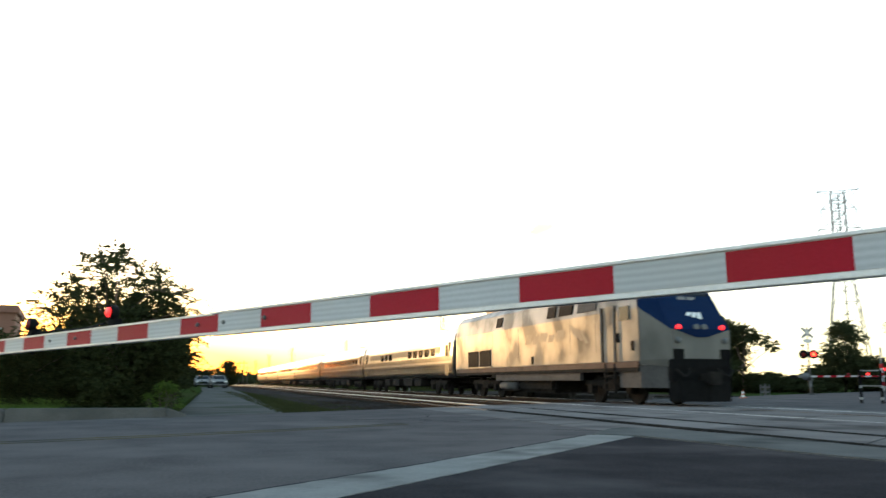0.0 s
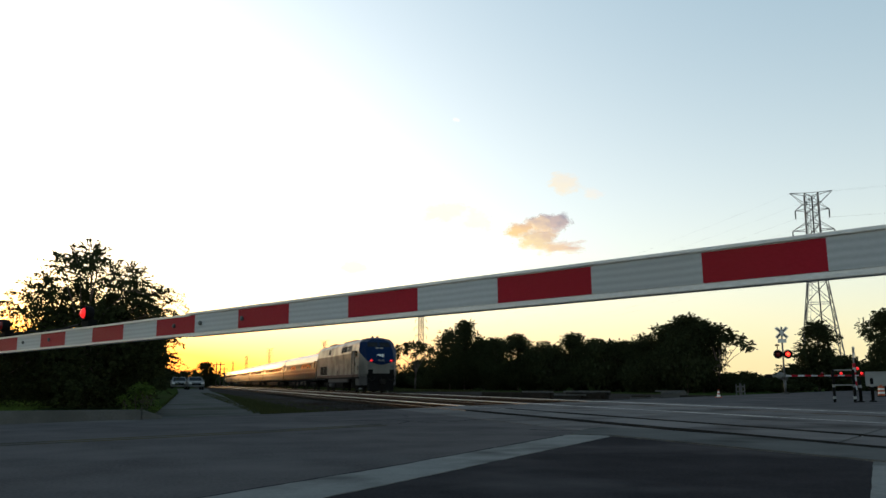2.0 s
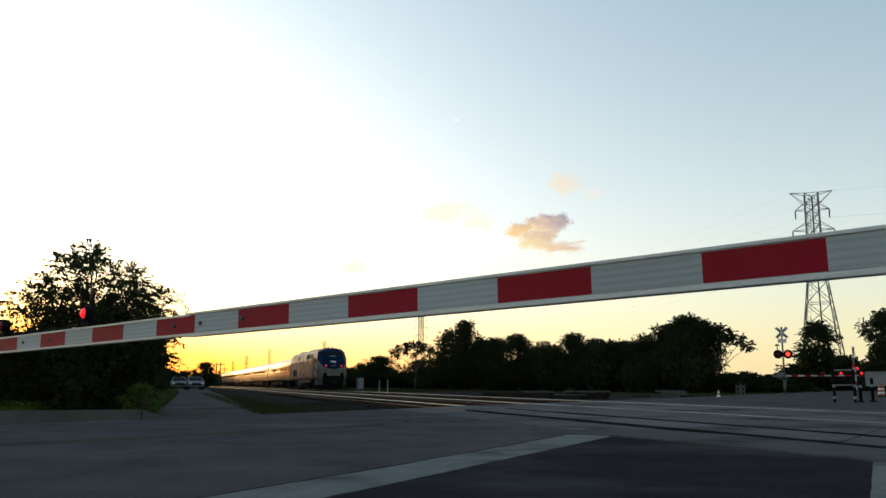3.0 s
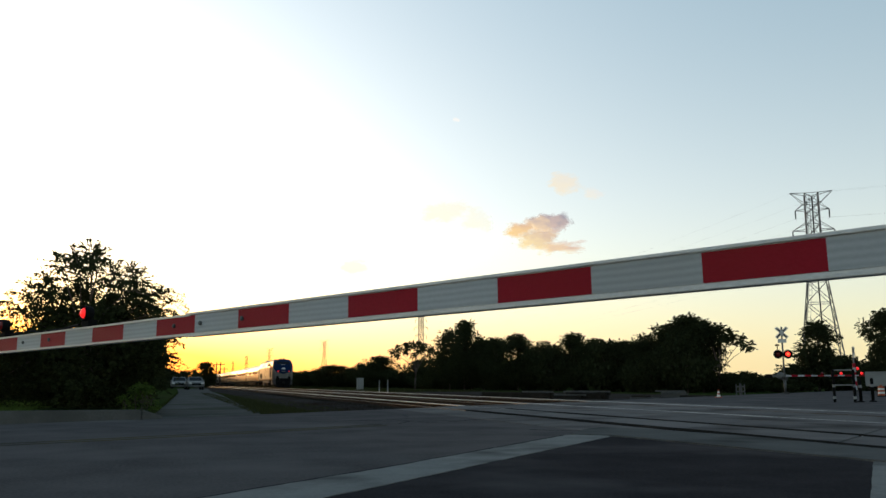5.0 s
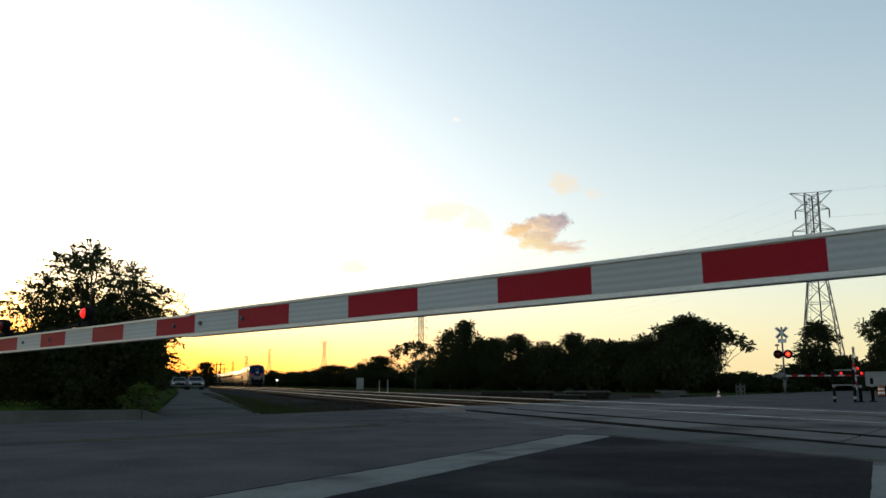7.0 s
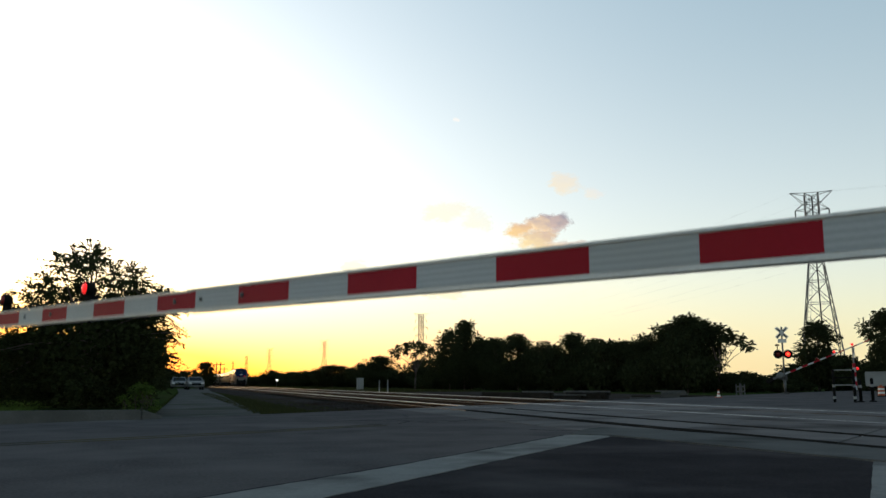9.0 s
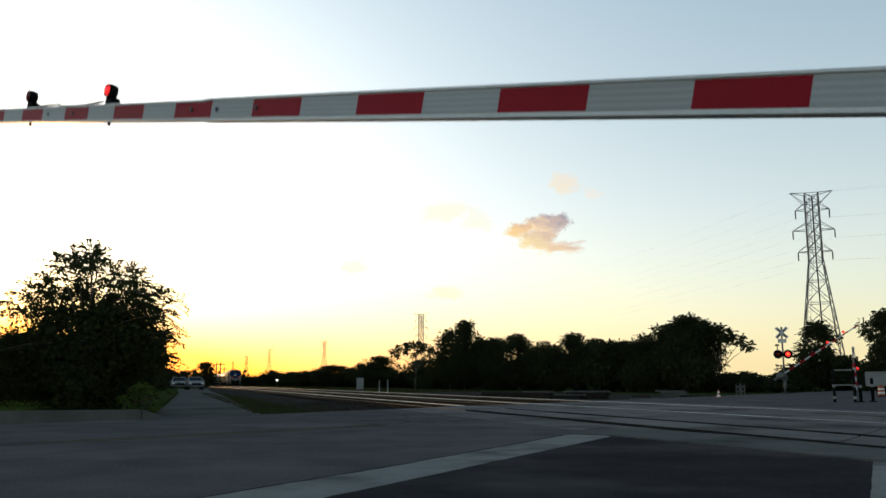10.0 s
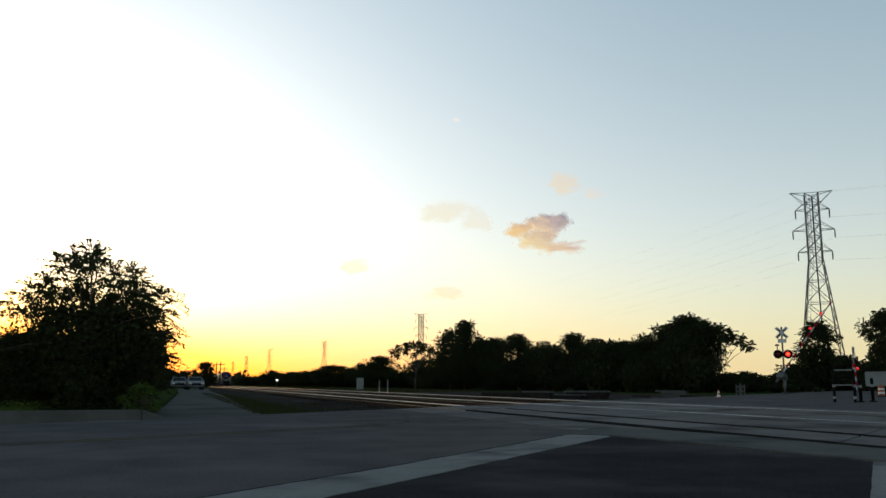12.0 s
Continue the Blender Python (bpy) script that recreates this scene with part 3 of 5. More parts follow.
def bogie(parent, y, base, name="bogie", r=0.5):
    g = Build()
    for s in (-1, 1):
        x = s * 1.05
        g.box((x, y, 0.72), (0.16, base + 1.0, 0.2)).box((x, y, 0.55), (0.18, 0.9, 0.22))
        for e in (-1, 1):
            g.box((x, y + e * base / 2, r), (0.22, 0.34, 0.34))
            g.rod((x, y + e * base * 0.25, 0.5), (x, y + e * base * 0.25, 0.95), 0.1, sides=10)
    g.box((0, y, 0.75), (2.1, 0.5, 0.25))
    ob = part(name, g, M_UNDER, parent, "dark grimy bogie frame", bevel=0.02)
    for e in (-1, 1):
        wheelset(ob, y + e * base / 2, r)
    return ob


def locomotive():
    t = thing("locomotive", "silver and blue diesel passenger locomotive with red markers", "locomotive", Matrix.Translation((TRAIN_X, 21.7, 0)))
    L = 21.0
    # body from the cab back: flat sides, sloped shoulders, flat roof
    sec = [(1.46, 1.28), (1.5, 1.42), (1.5, 3.12), (1.35, 3.86), (1.08, 4.14), (0.5, 4.26)]

    def ring(y, k=1.0, dy=None):
        pts = [(x, z) for x, z in sec]
        full = [(-x, z) for x, z in pts] + [(x, z) for x, z in reversed(pts)]
        return [(x * k, y + (dy(z) if dy else 0), z) for x, z in full]
    slope = lambda z: 0.0 if z < 3.0 else 0.52 * (z - 3.0)
    part("body", Build().loft([ring(1.15, 1.0, slope), ring(2.6), ring(L - 0.35), ring(L - 0.05, 0.97)]), M_SILVER, t, "silver painted body with patches in place of reflections", bevel=0.03)
    # cab front: upright lower face, raked windscreen face, chamfered corners
    A = [(0.98, 0.10, 1.2), (1.02, 0.0, 1.46), (1.06, 0.02, 2.36), (1.04, 0.7, 3.3), (0.94, 1.12, 3.9), (0.5, 1.4, 4.14)]
    C = [(1.46, 1.15, 1.28), (1.5, 1.15, 1.42), (1.5, 1.15, 2.36), (1.5, 1.21, 3.12), (1.35, 1.6, 3.86), (0.5, 1.8, 4.26)]
    low, cap = Build(), Build()
    for i in range(5):
        a, b, c, d = A[i], A[i + 1], C[i], C[i + 1]
        f = lambda p, s: (s * p[0], p[1], p[2])
        blue = i >= 2
        (cap if blue else low).quad(f(a, -1), f(a, 1), f(b, 1), f(b, -1))
        for s in (-1, 1):
            if i == 2:
                cap.quad(f(a, s), f(d, s), f(b, s)) if s > 0 else cap.quad(f(a, s), f(b, s), f(d, s))
                low.quad(f(a, s), f(c, s), f(d, s)) if s > 0 else low.quad(f(a, s), f(d, s), f(c, s))
            else:
                pts = [f(a, s), f(c, s), f(d, s), f(b, s)]
                (cap if blue else low).quad(*(pts if s > 0 else pts[::-1]))
    cap.quad((-0.55, 1.4, 4.14), (0.55, 1.4, 4.14), (0.5, 1.8, 4.26), (-0.5, 1.8, 4.26))
    part("nose", low, M_SILVER, t, "silver lower nose")
    nose = part("cab_front", cap, M_BLUE, t, "deep blue raked cab front")
    part("chin", Build().quad((-1.0, -0.012, 2.37), (-0.2, -0.012, 2.12), (0.2, -0.012, 2.12), (1.0, -0.012, 2.37)), M_BLUE, nose)

    def on_face(x, z, lift=0.012):
        a, b = (A[2], A[3]) if z < 3.3 else (A[3], A[4])
        k = (z - a[2]) / (b[2] - a[2])
        return (x, a[1] + (b[1] - a[1]) * k - lift, z + lift * 0.6)
    for s in (-1, 1):
        q = [on_face(s * 0.06, 3.5), on_face(s * 0.92, 3.5), on_face(s * 0.85, 3.86), on_face(s * 0.06, 3.86)]
        part("windscreen", Build().quad(*(q if s > 0 else q[::-1])), M_GLASS, nose, "dark windscreen pane")
        part("number_board", Build().box(on_face(s * 0.17, 3.4, 0.0), (0.26, 0.05, 0.13)), M_GREYPAINT, nose, "pale number board")
        part("marker_light", Build().spin([(0.08, 0.0), (0.08, -0.05), (0.045, -0.07)], 14, on_face(s * 0.78, 2.42), "Y"), M_LAMP, nose, "glowing red marker light", smooth=True)
        part("headlight", Build().spin([(0.11, 0.0), (0.11, -0.04), (0.09, -0.05)], 14, on_face(s * 0.14, 2.42), "Y"), M_STEEL, nose, smooth=True)
        part("ditch_light", Build().spin([(0.1, 0.0), (0.1, -0.05), (0.075, -0.07)], 14, (s * 0.84, 0.0, 2.02), "Y"), M_STEEL, t, "unlit round ditch light", smooth=True)
        # no pocket is cut; a black block paints its shade
        part("step_shade_block", Build().box((s * 0.84, 0.0, 1.6), (0.36, 0.1, 0.3)), M_BLACK, t, "black block in place of a shaded step recess", bevel=0.01)
        part("side_skirt", Build().prism([(s * 0.95, 0.3), (s * 1.02, 0.22), (s * 1.45, 1.2), (s * 1.45, 2.6), (s * 1.35, 2.6), (s * 1.35, 1.2)][::s], 0.55, 1.26), M_SKIRT, t, "grey grimy front side skirt")
    chevron = Build()
    for k in range(3):
        chevron.quad(on_face(-0.3 + 0.19 * k, 2.82 - 0.05 * k, 0.016), on_face(-0.15 + 0.19 * k, 2.8 - 0.05 * k, 0.016), on_face(-0.06 + 0.17 * k, 2.92, 0.016), on_face(-0.2 + 0.17 * k, 2.93, 0.016))
    part("emblem", chevron, M_WHITEPAINT, nose, "small pale emblem")
    # pilot, coupler, hoses
    part("pilot", Build().prism([(-1.05, 0.3), (-0.92, -0.12), (0, -0.35), (0.92, -0.12), (1.05, 0.3)], 0.14, 0.78), M_BLACK, t, "dark snow plough pilot", bevel=0.03)
    part("buffer_beam", Build().box((0, 0.2, 0.98), (2.1, 0.4, 0.5)), M_BLACK, t, bevel=0.03)
    part("front_apron", Build().prism([(-1.04, 0.02), (-1.0, -0.03), (1.0, -0.03), (1.04, 0.02), (1.08, 0.2), (-1.08, 0.2)], 1.16, 1.45), M_BLACK, t, "black grimy front apron", bevel=0.015)
    part("coupler", Build().box((0, -0.25, 0.85), (0.3, 0.7, 0.3)).box((0, -0.6, 0.85), (0.4, 0.25, 0.4)), M_UNDER, t, bevel=0.04)
    for s in (-1, 1):
        b = Build()
        pts = [(s * 0.5, -0.05, 1.15), (s * 0.62, -0.2, 0.98), (s * 0.78, -0.22, 0.9), (s * 1.0, -0.12, 1.12)]
        for p, q in zip(pts, pts[1:]):
            b.rod(p, q, 0.035, sides=7)
        part("hose", b, M_UNDER, t)
    # side details, both sides
    for s in (-1, 1):
        x = s * 1.503
        part("stripe", Build().box((s * 1.498, 11.0, 1.3), (0.012, 19.4, 0.2)), M_STRIPE, t, "dull brownish red lower stripe")
        part("sill", Build().box((s * 1.47, 11.0, 1.14), (0.06, 19.4, 0.14)), M_UNDER, t, "dark side sill")
        part("grille", Build().box((x, 17.8, 1.87), (0.04, 1.6, 0.78)), M_BLACK, t, "black louvred grille")
        part("grille", Build().box((x, 15.98, 1.87), (0.04, 1.6, 0.78)), M_BLACK, t, "black louvred grille")
        part("grille_frame", Build().box((x, 16.9, 1.45), (0.06, 3.7, 0.05)).box((x, 16.9, 2.29), (0.06, 3.7, 0.05)), M_SILVER, t)
        for y, w, grey in ((14.1, 0.75, False), (8.1, 0.8, False), (6.75, 1.2, False), (4.95, 1.5, True)):
            m = Matrix.Translation((s * 1.43, y, 3.5)) @ pose(0, 0, 0, 0, s * -11.5, 0)
            part("vent", Build().box((0, 0, 0), (0.04, w, 0.46)), M_SKIRT if grey else M_BLACK, t, "grey louvred roof-side panel" if grey else "dark roof-side vent", at=m)
        part("door", Build().box((x, 3.2, 2.35), (0.03, 0.75, 1.9)), M_SILVER, t, "silver cab door", bevel=0.01)
        part("door_window", Build().box((s * 1.52, 3.2, 2.95), (0.02, 0.4, 0.5)), M_SILVER, t)
        part("cab_window", Build().box((s * 1.512, 2.1, 3.0), (0.03, 0.62, 0.46)), M_GLASS, t, "dark cab side window")
        # flat black strips paint the shade of the handrail recesses
        for dy, wide in ((-0.46, 0.07), (0.47, 0.15)):
            part("recess_shade_strip", Build().box((s * 1.501, 3.2 + dy, 2.35), (0.014, wide, 1.9)), M_BLACK, t, "black strip standing in for a shaded handrail recess")
        for dy in (-0.46, 0.47):
            part("handrail", Build().rod((s * 1.56, 3.2 + dy, 1.4), (s * 1.56, 3.2 + dy, 3.3), 0.025), M_STEEL, t)
        lad = Build()
        for k in range(4):
            lad.box((s * 1.48, 3.2, 0.45 + 0.24 * k), (0.14, 0.62, 0.05))
        for dy in (-0.33, 0.33):
            lad.box((s * 1.48, 3.2 + dy, 0.85), (0.1, 0.05, 1.0))
        part("ladder", lad, M_UNDER, t, "dark step ladder")
        part("skirt", Build().prism([(s * 1.3, 5.6), (s * 1.46, 5.6), (s * 1.46, 14.6), (s * 1.3, 14.6)][::s], 0.78, 1.12), M_SKIRT, t, bevel=0.02)
        for k in range(3):
            a, z = 4.75 + 0.42 * k, 2.12 + 0.12 * k
            part("brand_mark", Build().quad(*[(s * 1.506, a + da, z + dz) for da, dz in ((0, 0), (0.26, 0), (0.8, 0.5), (0.5, 0.5))][::s]), M_FADE, t, "faint grey slanted mark")
        for a, w, z, hh in ((7.3, 0.7, 2.52, 0.42), (8.15, 0.5, 2.46, 0.3), (8.9, 0.7, 2.54, 0.36), (9.7, 0.55, 2.46, 0.34), (10.5, 0.6, 2.52, 0.4)):
            lean = [(s * 1.5045, a - w / 2, z - hh / 2), (s * 1.5045, a + w / 2, z - hh / 2), (s * 1.5045, a + w / 2 - 0.18, z + hh / 2), (s * 1.5045, a - w / 2 - 0.18, z + hh / 2)]
            part("brand_mark", Build().quad(*lean[::s]), M_FADE, t)
        for a in (4.2, 6.3, 11.6, 14.9, 19.2):
            part("panel_joint", Build().box((s * 1.499, a, 2.42), (0.008, 0.025, 1.3)), M_SKIRT, t)
        for y, z in ((10.0, 1.63), (1.6, 1.9), (2.55, 2.2)):
            part("hatch", Build().box((x, y, z), (0.03, 0.22, 0.32)), M_BLACK, t, bevel=0.005)
    part("fuel_tank", Build().box((0, 11.3, 0.72), (2.5, 5.6, 0.85)), M_UNDER, t, "dark fuel tank", bevel=0.15)
    part("air_tank", Build().rod((-1.3, 12.2, 0.55), (-1.3, 14.0, 0.55), 0.2, sides=14), M_SKIRT, t, smooth=True)
    part("roof_hatch", Build().box((0, 9.0, 4.28), (1.3, 5.0, 0.12)), M_SILVER, t, bevel=0.03)
    part("roof_hatch", Build().box((0, 16.5, 4.28), (1.6, 2.6, 0.14)), M_SILVER, t, bevel=0.03)
    for x in (-0.1, 0.3):
        part("horn", Build().rod((x, 3.0, 4.36), (x, 2.6, 4.36), 0.05, 0.1), M_STEEL, t)
    bogie(t, 4.0, 2.8)
    bogie(t, 17.0, 2.8)
    return t


LOCO = locomotive()


def coach(label, rows):
    t = thing("passenger_coach", label, "railway coach", Matrix.Translation((TRAIN_X, 43, 0)), group="coaches of the train")
    L = 25.7
    half = [(1.3, 0.98), (1.44, 1.15), (1.52, 1.7), (1.52, 2.2), (1.46, 2.9), (1.3, 3.4), (1.0, 3.72), (0.5, 3.87)]
    full = [(-x, z) for x, z in half] + [(x, z) for x, z in reversed(half)]
    part("body", Build().loft([[(x * k, y, z) for x, z in full] for y, k in ((0.0, 0.96), (0.12, 1.0), (L - 0.12, 1.0), (L, 0.96))]), M_SILVER2, t, "dull stainless steel body", smooth=False)
    for s in (-1, 1):
        part("window_strip", Build().box((s * 1.487, L / 2, 2.48), (0.03, L - 5.4, 0.62)), M_STRIP, t, "dull dark window strip")
        for y in rows:
            part("window", Build().box((s * 1.492, float(y), 2.48), (0.05, 0.95, 0.46), 0), M_GLASS, t, "dark passenger window", bevel=0.01)
        part("band", Build().box((s * 1.5, L / 2, 1.86), (0.07, L - 0.6, 0.13)), M_BRIGHT, t, "bright steel band", bevel=0.01)
        for z in (1.3, 1.42, 1.54):
            part("flute", Build().box((s * 1.488, L / 2, z), (0.06, L - 0.6, 0.05)), M_SILVER2, t)
        for y in (1.2, L - 1.2):
            part("door", Build().box((s * 1.5, y, 2.05), (0.05, 0.8, 1.9)), M_SILVER2, t, "steel vestibule door", bevel=0.02)
            part("door_window", Build().box((s * 1.52, y, 2.5), (0.05, 0.36, 0.6)), M_GLASS, t)
        for y, w in ((8.2, 1.6), (10.8, 2.4), (14.2, 1.8), (17.0, 1.4)):
            part("equipment_box", Build().box((s * 1.0, y, 0.72), (0.75, w, 0.5)), M_UNDER, t, "grimy equipment box", bevel=0.03)
    for y in (-0.18, L + 0.12):
        part("diaphragm", Build().box((0, y, 2.2), (1.3, 0.36, 2.4)), M_BLACK, t, "black gangway bellows", bevel=0.04)
    for y in (6, 19):
        part("roof_vent", Build().box((0, y, 3.9), (0.9, 2.2, 0.1)), M_SILVER2, t, bevel=0.02)
    part("centre_sill", Build().box((0, L / 2, 0.85), (0.6, L - 1, 0.3)), M_UNDER, t)
    bogie(t, 4.2, 2.6, r=0.46)
    bogie(t, L - 4.2, 2.6, r=0.46)
    return t


CAFE = coach("stainless steel cafe coach with few dark windows", (4.2, 5.6, 7.0, 8.4, 9.8, 15.6, 17.0, 18.4))
COACHES = [CAFE, coach("stainless steel passenger coach with dark windows", np.arange(3.2, 22.9, 1.35))]
for k in range(4):
    COACHES.append(copy_thing(COACHES[1], Matrix.Translation((TRAIN_X, 43 + 26 * (k + 2), 0))))


# ---- trees and shrubs ----
def leaf_cloud(name, centres, along, length, width, mat, seed, droop=0.0):
    """Many small leaves: one pointed blade each, in its own direction."""
    rng = np.random.default_rng(seed)
    n = len(centres)
    d = along + rng.normal(0, 0.55, (n, 3))
    d[:, 2] -= droop
    d /= np.linalg.norm(d, axis=1)[:, None]
    s = np.cross(d, rng.normal(0, 1, (n, 3)))
    s /= np.linalg.norm(s, axis=1)[:, None]
    k = rng.uniform(0.65, 1.25, n)[:, None]
    a, b = d * length * k * 0.5, s * width * k * 0.5
    v = np.stack([centres - a, centres + b - a * 0.1, centres + a, centres - b - a * 0.1], 1).reshape(-1, 3)
    me = bpy.data.meshes.new(name)
    me.from_pydata(v.tolist(), [], np.arange(4 * n).reshape(-1, 4).tolist())
    me.materials.append(mat)
    me.update()
    return me


def crown_points(seed, h, w, low, twigs, per, reach, lumps, top_heavy=0.5):
    """Twigs set round lumps of foliage; leaves in two rows along each twig."""
    rng = np.random.default_rng(seed)
    cs, rs = [], []
    if not isinstance(lumps, int):
        for x, z, r in lumps:
            cs.append((x, rng.uniform(-2.0, 0.4) if z < 0.9 else rng.uniform(-0.7, 0.7), z))
            rs.append(r)
        lumps = 0
    for k in range(lumps):
        z = low + (h - low) * (rng.random() ** (1 - 0.4 * top_heavy))
        f = (z - low) / (h - low)
        lim = w / 2 * math.sqrt(max(0.05, 1 - (2 * f - 0.85) ** 2 * 0.8))
        r = rng.uniform(0.55, 1.0) * w * 0.2
        q = rng.uniform(0, 2 * math.pi)
        m = max(0.0, lim - r) * math.sqrt(rng.random())
        cs.append((m * math.cos(q), m * math.sin(q), min(z, h - r * 0.8)))
        rs.append(r)
    cs, rs = np.array(cs), np.array(rs)
    pick = rng.choice(len(cs), twigs, p=rs ** 2 / (rs ** 2).sum())
    out = rng.normal(0, 1, (twigs, 3))
    out /= np.linalg.norm(out, axis=1)[:, None]
    out[:, 2] = out[:, 2] * 0.8 + 0.15
    start = cs[pick] + out * (rs[pick] * rng.uniform(0.1, 0.9, twigs))[:, None]
    d = out * 0.8 + rng.normal(0, 0.35, (twigs, 3))
    d /= np.linalg.norm(d, axis=1)[:, None]
    t = np.linspace(0.05, 1, per)[None, :, None]
    ln = (reach * rng.uniform(0.5, 1.3, twigs))[:, None, None]
    p = start[:, None, :] + d[:, None, :] * t * ln
    p[:, :, 2] -= (t[:, :, 0] ** 2) * ln[:, :, 0] * 0.35
    side = np.cross(d, (0, 0, 1.0))
    side /= np.linalg.norm(side, axis=1)[:, None] + 1e-6
    flip = np.where(np.arange(per) % 2 == 0, 1.0, -1.0)[None, :, None]
    p = p + side[:, None, :] * flip * reach * 0.09
    along = (d[:, None, :] * 0.6 + side[:, None, :] * flip).reshape(-1, 3)
    p = p.reshape(-1, 3)
    p[:, 2] = np.maximum(p[:, 2], 0.05)
    return p, along, cs


def limbs(seed, h, w, cs, trunk, forks=9, stems=1):
    rng = np.random.default_rng(seed)
    b = Build()
    top = h * 0.45
    for s in range(stems):
        bx, by = (rng.uniform(-0.1, 0.1, 2) * w if stems > 1 else (0, 0))
        tip = (bx * 2 + rng.normal(0, 0.03) * w, by * 2 + rng.normal(0, 0.03) * w, top)
        mid = (bx * 1.3 + rng.normal(0, 0.02) * w, by * 1.3, top * 0.5)
        b.rod((bx, by, -0.15), mid, trunk, trunk * 0.75)
        b.rod(mid, tip, trunk * 0.75, trunk * 0.5)
        for k in rng.choice(len(cs), min(forks, len(cs)), replace=False):
            c = cs[k]
            f = rng.uniform(0.3, 1.0)
            o = tuple(Vector(mid).lerp(Vector(tip), f))
            m = tuple((Vector(o) + Vector(c)) / 2 + Vector((0, 0, 0.03 * h)))
            b.rod(o, m, trunk * 0.35, trunk * 0.22, 6)
            b.rod(m, c, trunk * 0.22, trunk * 0.06, 6)
    return b


def tree(name, label, category, seed, h, w, low, twigs, per, reach, leaf, mat, lumps=26, broad=0.42, trunk=0.16, stems=1, core=0, m=None, group="", top_heavy=0.5, taper=0.0, sprays=()):
    t = thing(name, label, category, m, group)
    p, along, cs = crown_points(seed, h, w, low, twigs, per, reach, lumps, top_heavy)
    kz = (h - low) / (np.percentile(p[:, 2], 99.3) - low)
    kx = w / 2 / np.percentile(np.hypot(p[:, 0], p[:, 1]), 97)
    for q in (p, cs) if isinstance(lumps, int) else ():
        q[:, 2] = low + (q[:, 2] - low) * kz
        q[:, :2] *= kx * (1 + taper * 0.25 - taper * (np.clip(q[:, 2:3] / h, 0, 1.1) ** 1.4))
    p[:, 2] = np.maximum(p[:, 2], 0.04)
    for o, d, ln in sprays:
        o, d = np.array(o), np.array(d) / np.linalg.norm(d)
        side = np.cross(d, (0, 1.0, 0.3))
        side /= np.linalg.norm(side)
        f = np.linspace(0, 1, 34)[:, None]
        flip = np.where(np.arange(34) % 2 == 0, 1.0, -1.0)[:, None]
        q = o + d * f * ln + side * flip * 0.035
        q[:, 2] -= (f[:, 0] ** 2) * ln * 0.3
        p, along = np.vstack([p, q]), np.vstack([along, d * 0.6 + side * flip * 1.2])
    wood = limbs(seed + 1, h, w, cs, trunk, stems=stems)
    for o, d, ln in sprays:
        d = Vector(d).normalized()
        o = Vector(o)
        mid = o + d * ln * 0.5 - Vector((0, 0, 0.075 * ln))
        wood.rod(o - d * 0.6, o, 0.014, 0.01, 5).rod(o, mid, 0.01, 0.007, 5).rod(mid, o + d * ln - Vector((0, 0, 0.3 * ln)), 0.007, 0.003, 5)
    part("trunk", wood, M_BARK, t, smooth=True)
    crown = part("crown", leaf_cloud("crown", p, along, leaf, leaf * broad, mat, seed + 2, 0.15), mat, t)
    if core:
        rng = np.random.default_rng(seed + 3)
        q = rng.normal(0, 1, (core, 3))
        q /= np.linalg.norm(q, axis=1)[:, None]
        q *= (rng.random(core) ** 0.4)[:, None]
        f = np.array((w * 0.40, w * 0.40, (h * 0.68 - low) / 2))
        q = q * f + (0, 0, (h * 0.68 + low) / 2)
        q[:, 2] = np.maximum(q[:, 2], 0.06)
        part("inner_foliage", leaf_cloud("inner", q, np.ones((core, 3)) * 0.2, leaf * 1.5, leaf * 0.9, mat, seed + 4), mat, t)
    return t


# lumps of foliage of the roadside tree: across, height, radius
ROADSIDE = ((-0.22, 3.58, 0.21), (-0.53, 3.41, 0.26), (-0.04, 3.25, 0.26), (-0.83, 3.18, 0.25), (0.27, 2.99, 0.22), (0.64, 3.20, 0.16), (0.82, 2.85, 0.21), (-1.08, 2.72, 0.25), (-0.40, 2.72, 0.38), (0.45, 2.59, 0.33), (1.07, 2.61, 0.18), (0.93, 2.33, 0.29), (1.32, 2.19, 0.21), (-1.41, 2.46, 0.22), (-1.68, 2.17, 0.25), (-0.89, 2.19, 0.47), (0.09, 2.06, 0.57), (0.82, 1.80, 0.50), (1.35, 1.66, 0.25), (1.48, 1.13, 0.21), (1.13, 1.13, 0.43), (0.45, 1.00, 0.63), (-0.53, 1.13, 0.63), (-1.39, 1.40, 0.53), (-2.00, 1.46, 0.41), (-2.43, 1.13, 0.55), (-1.26, 0.60, 0.47), (-0.28, 0.47, 0.47), (0.64, 0.47, 0.47), (1.03, 0.40, 0.31), (-2.24, 0.47, 0.45), (-0.65, 0.33, 0.39), (0.21, 0.27, 0.35))
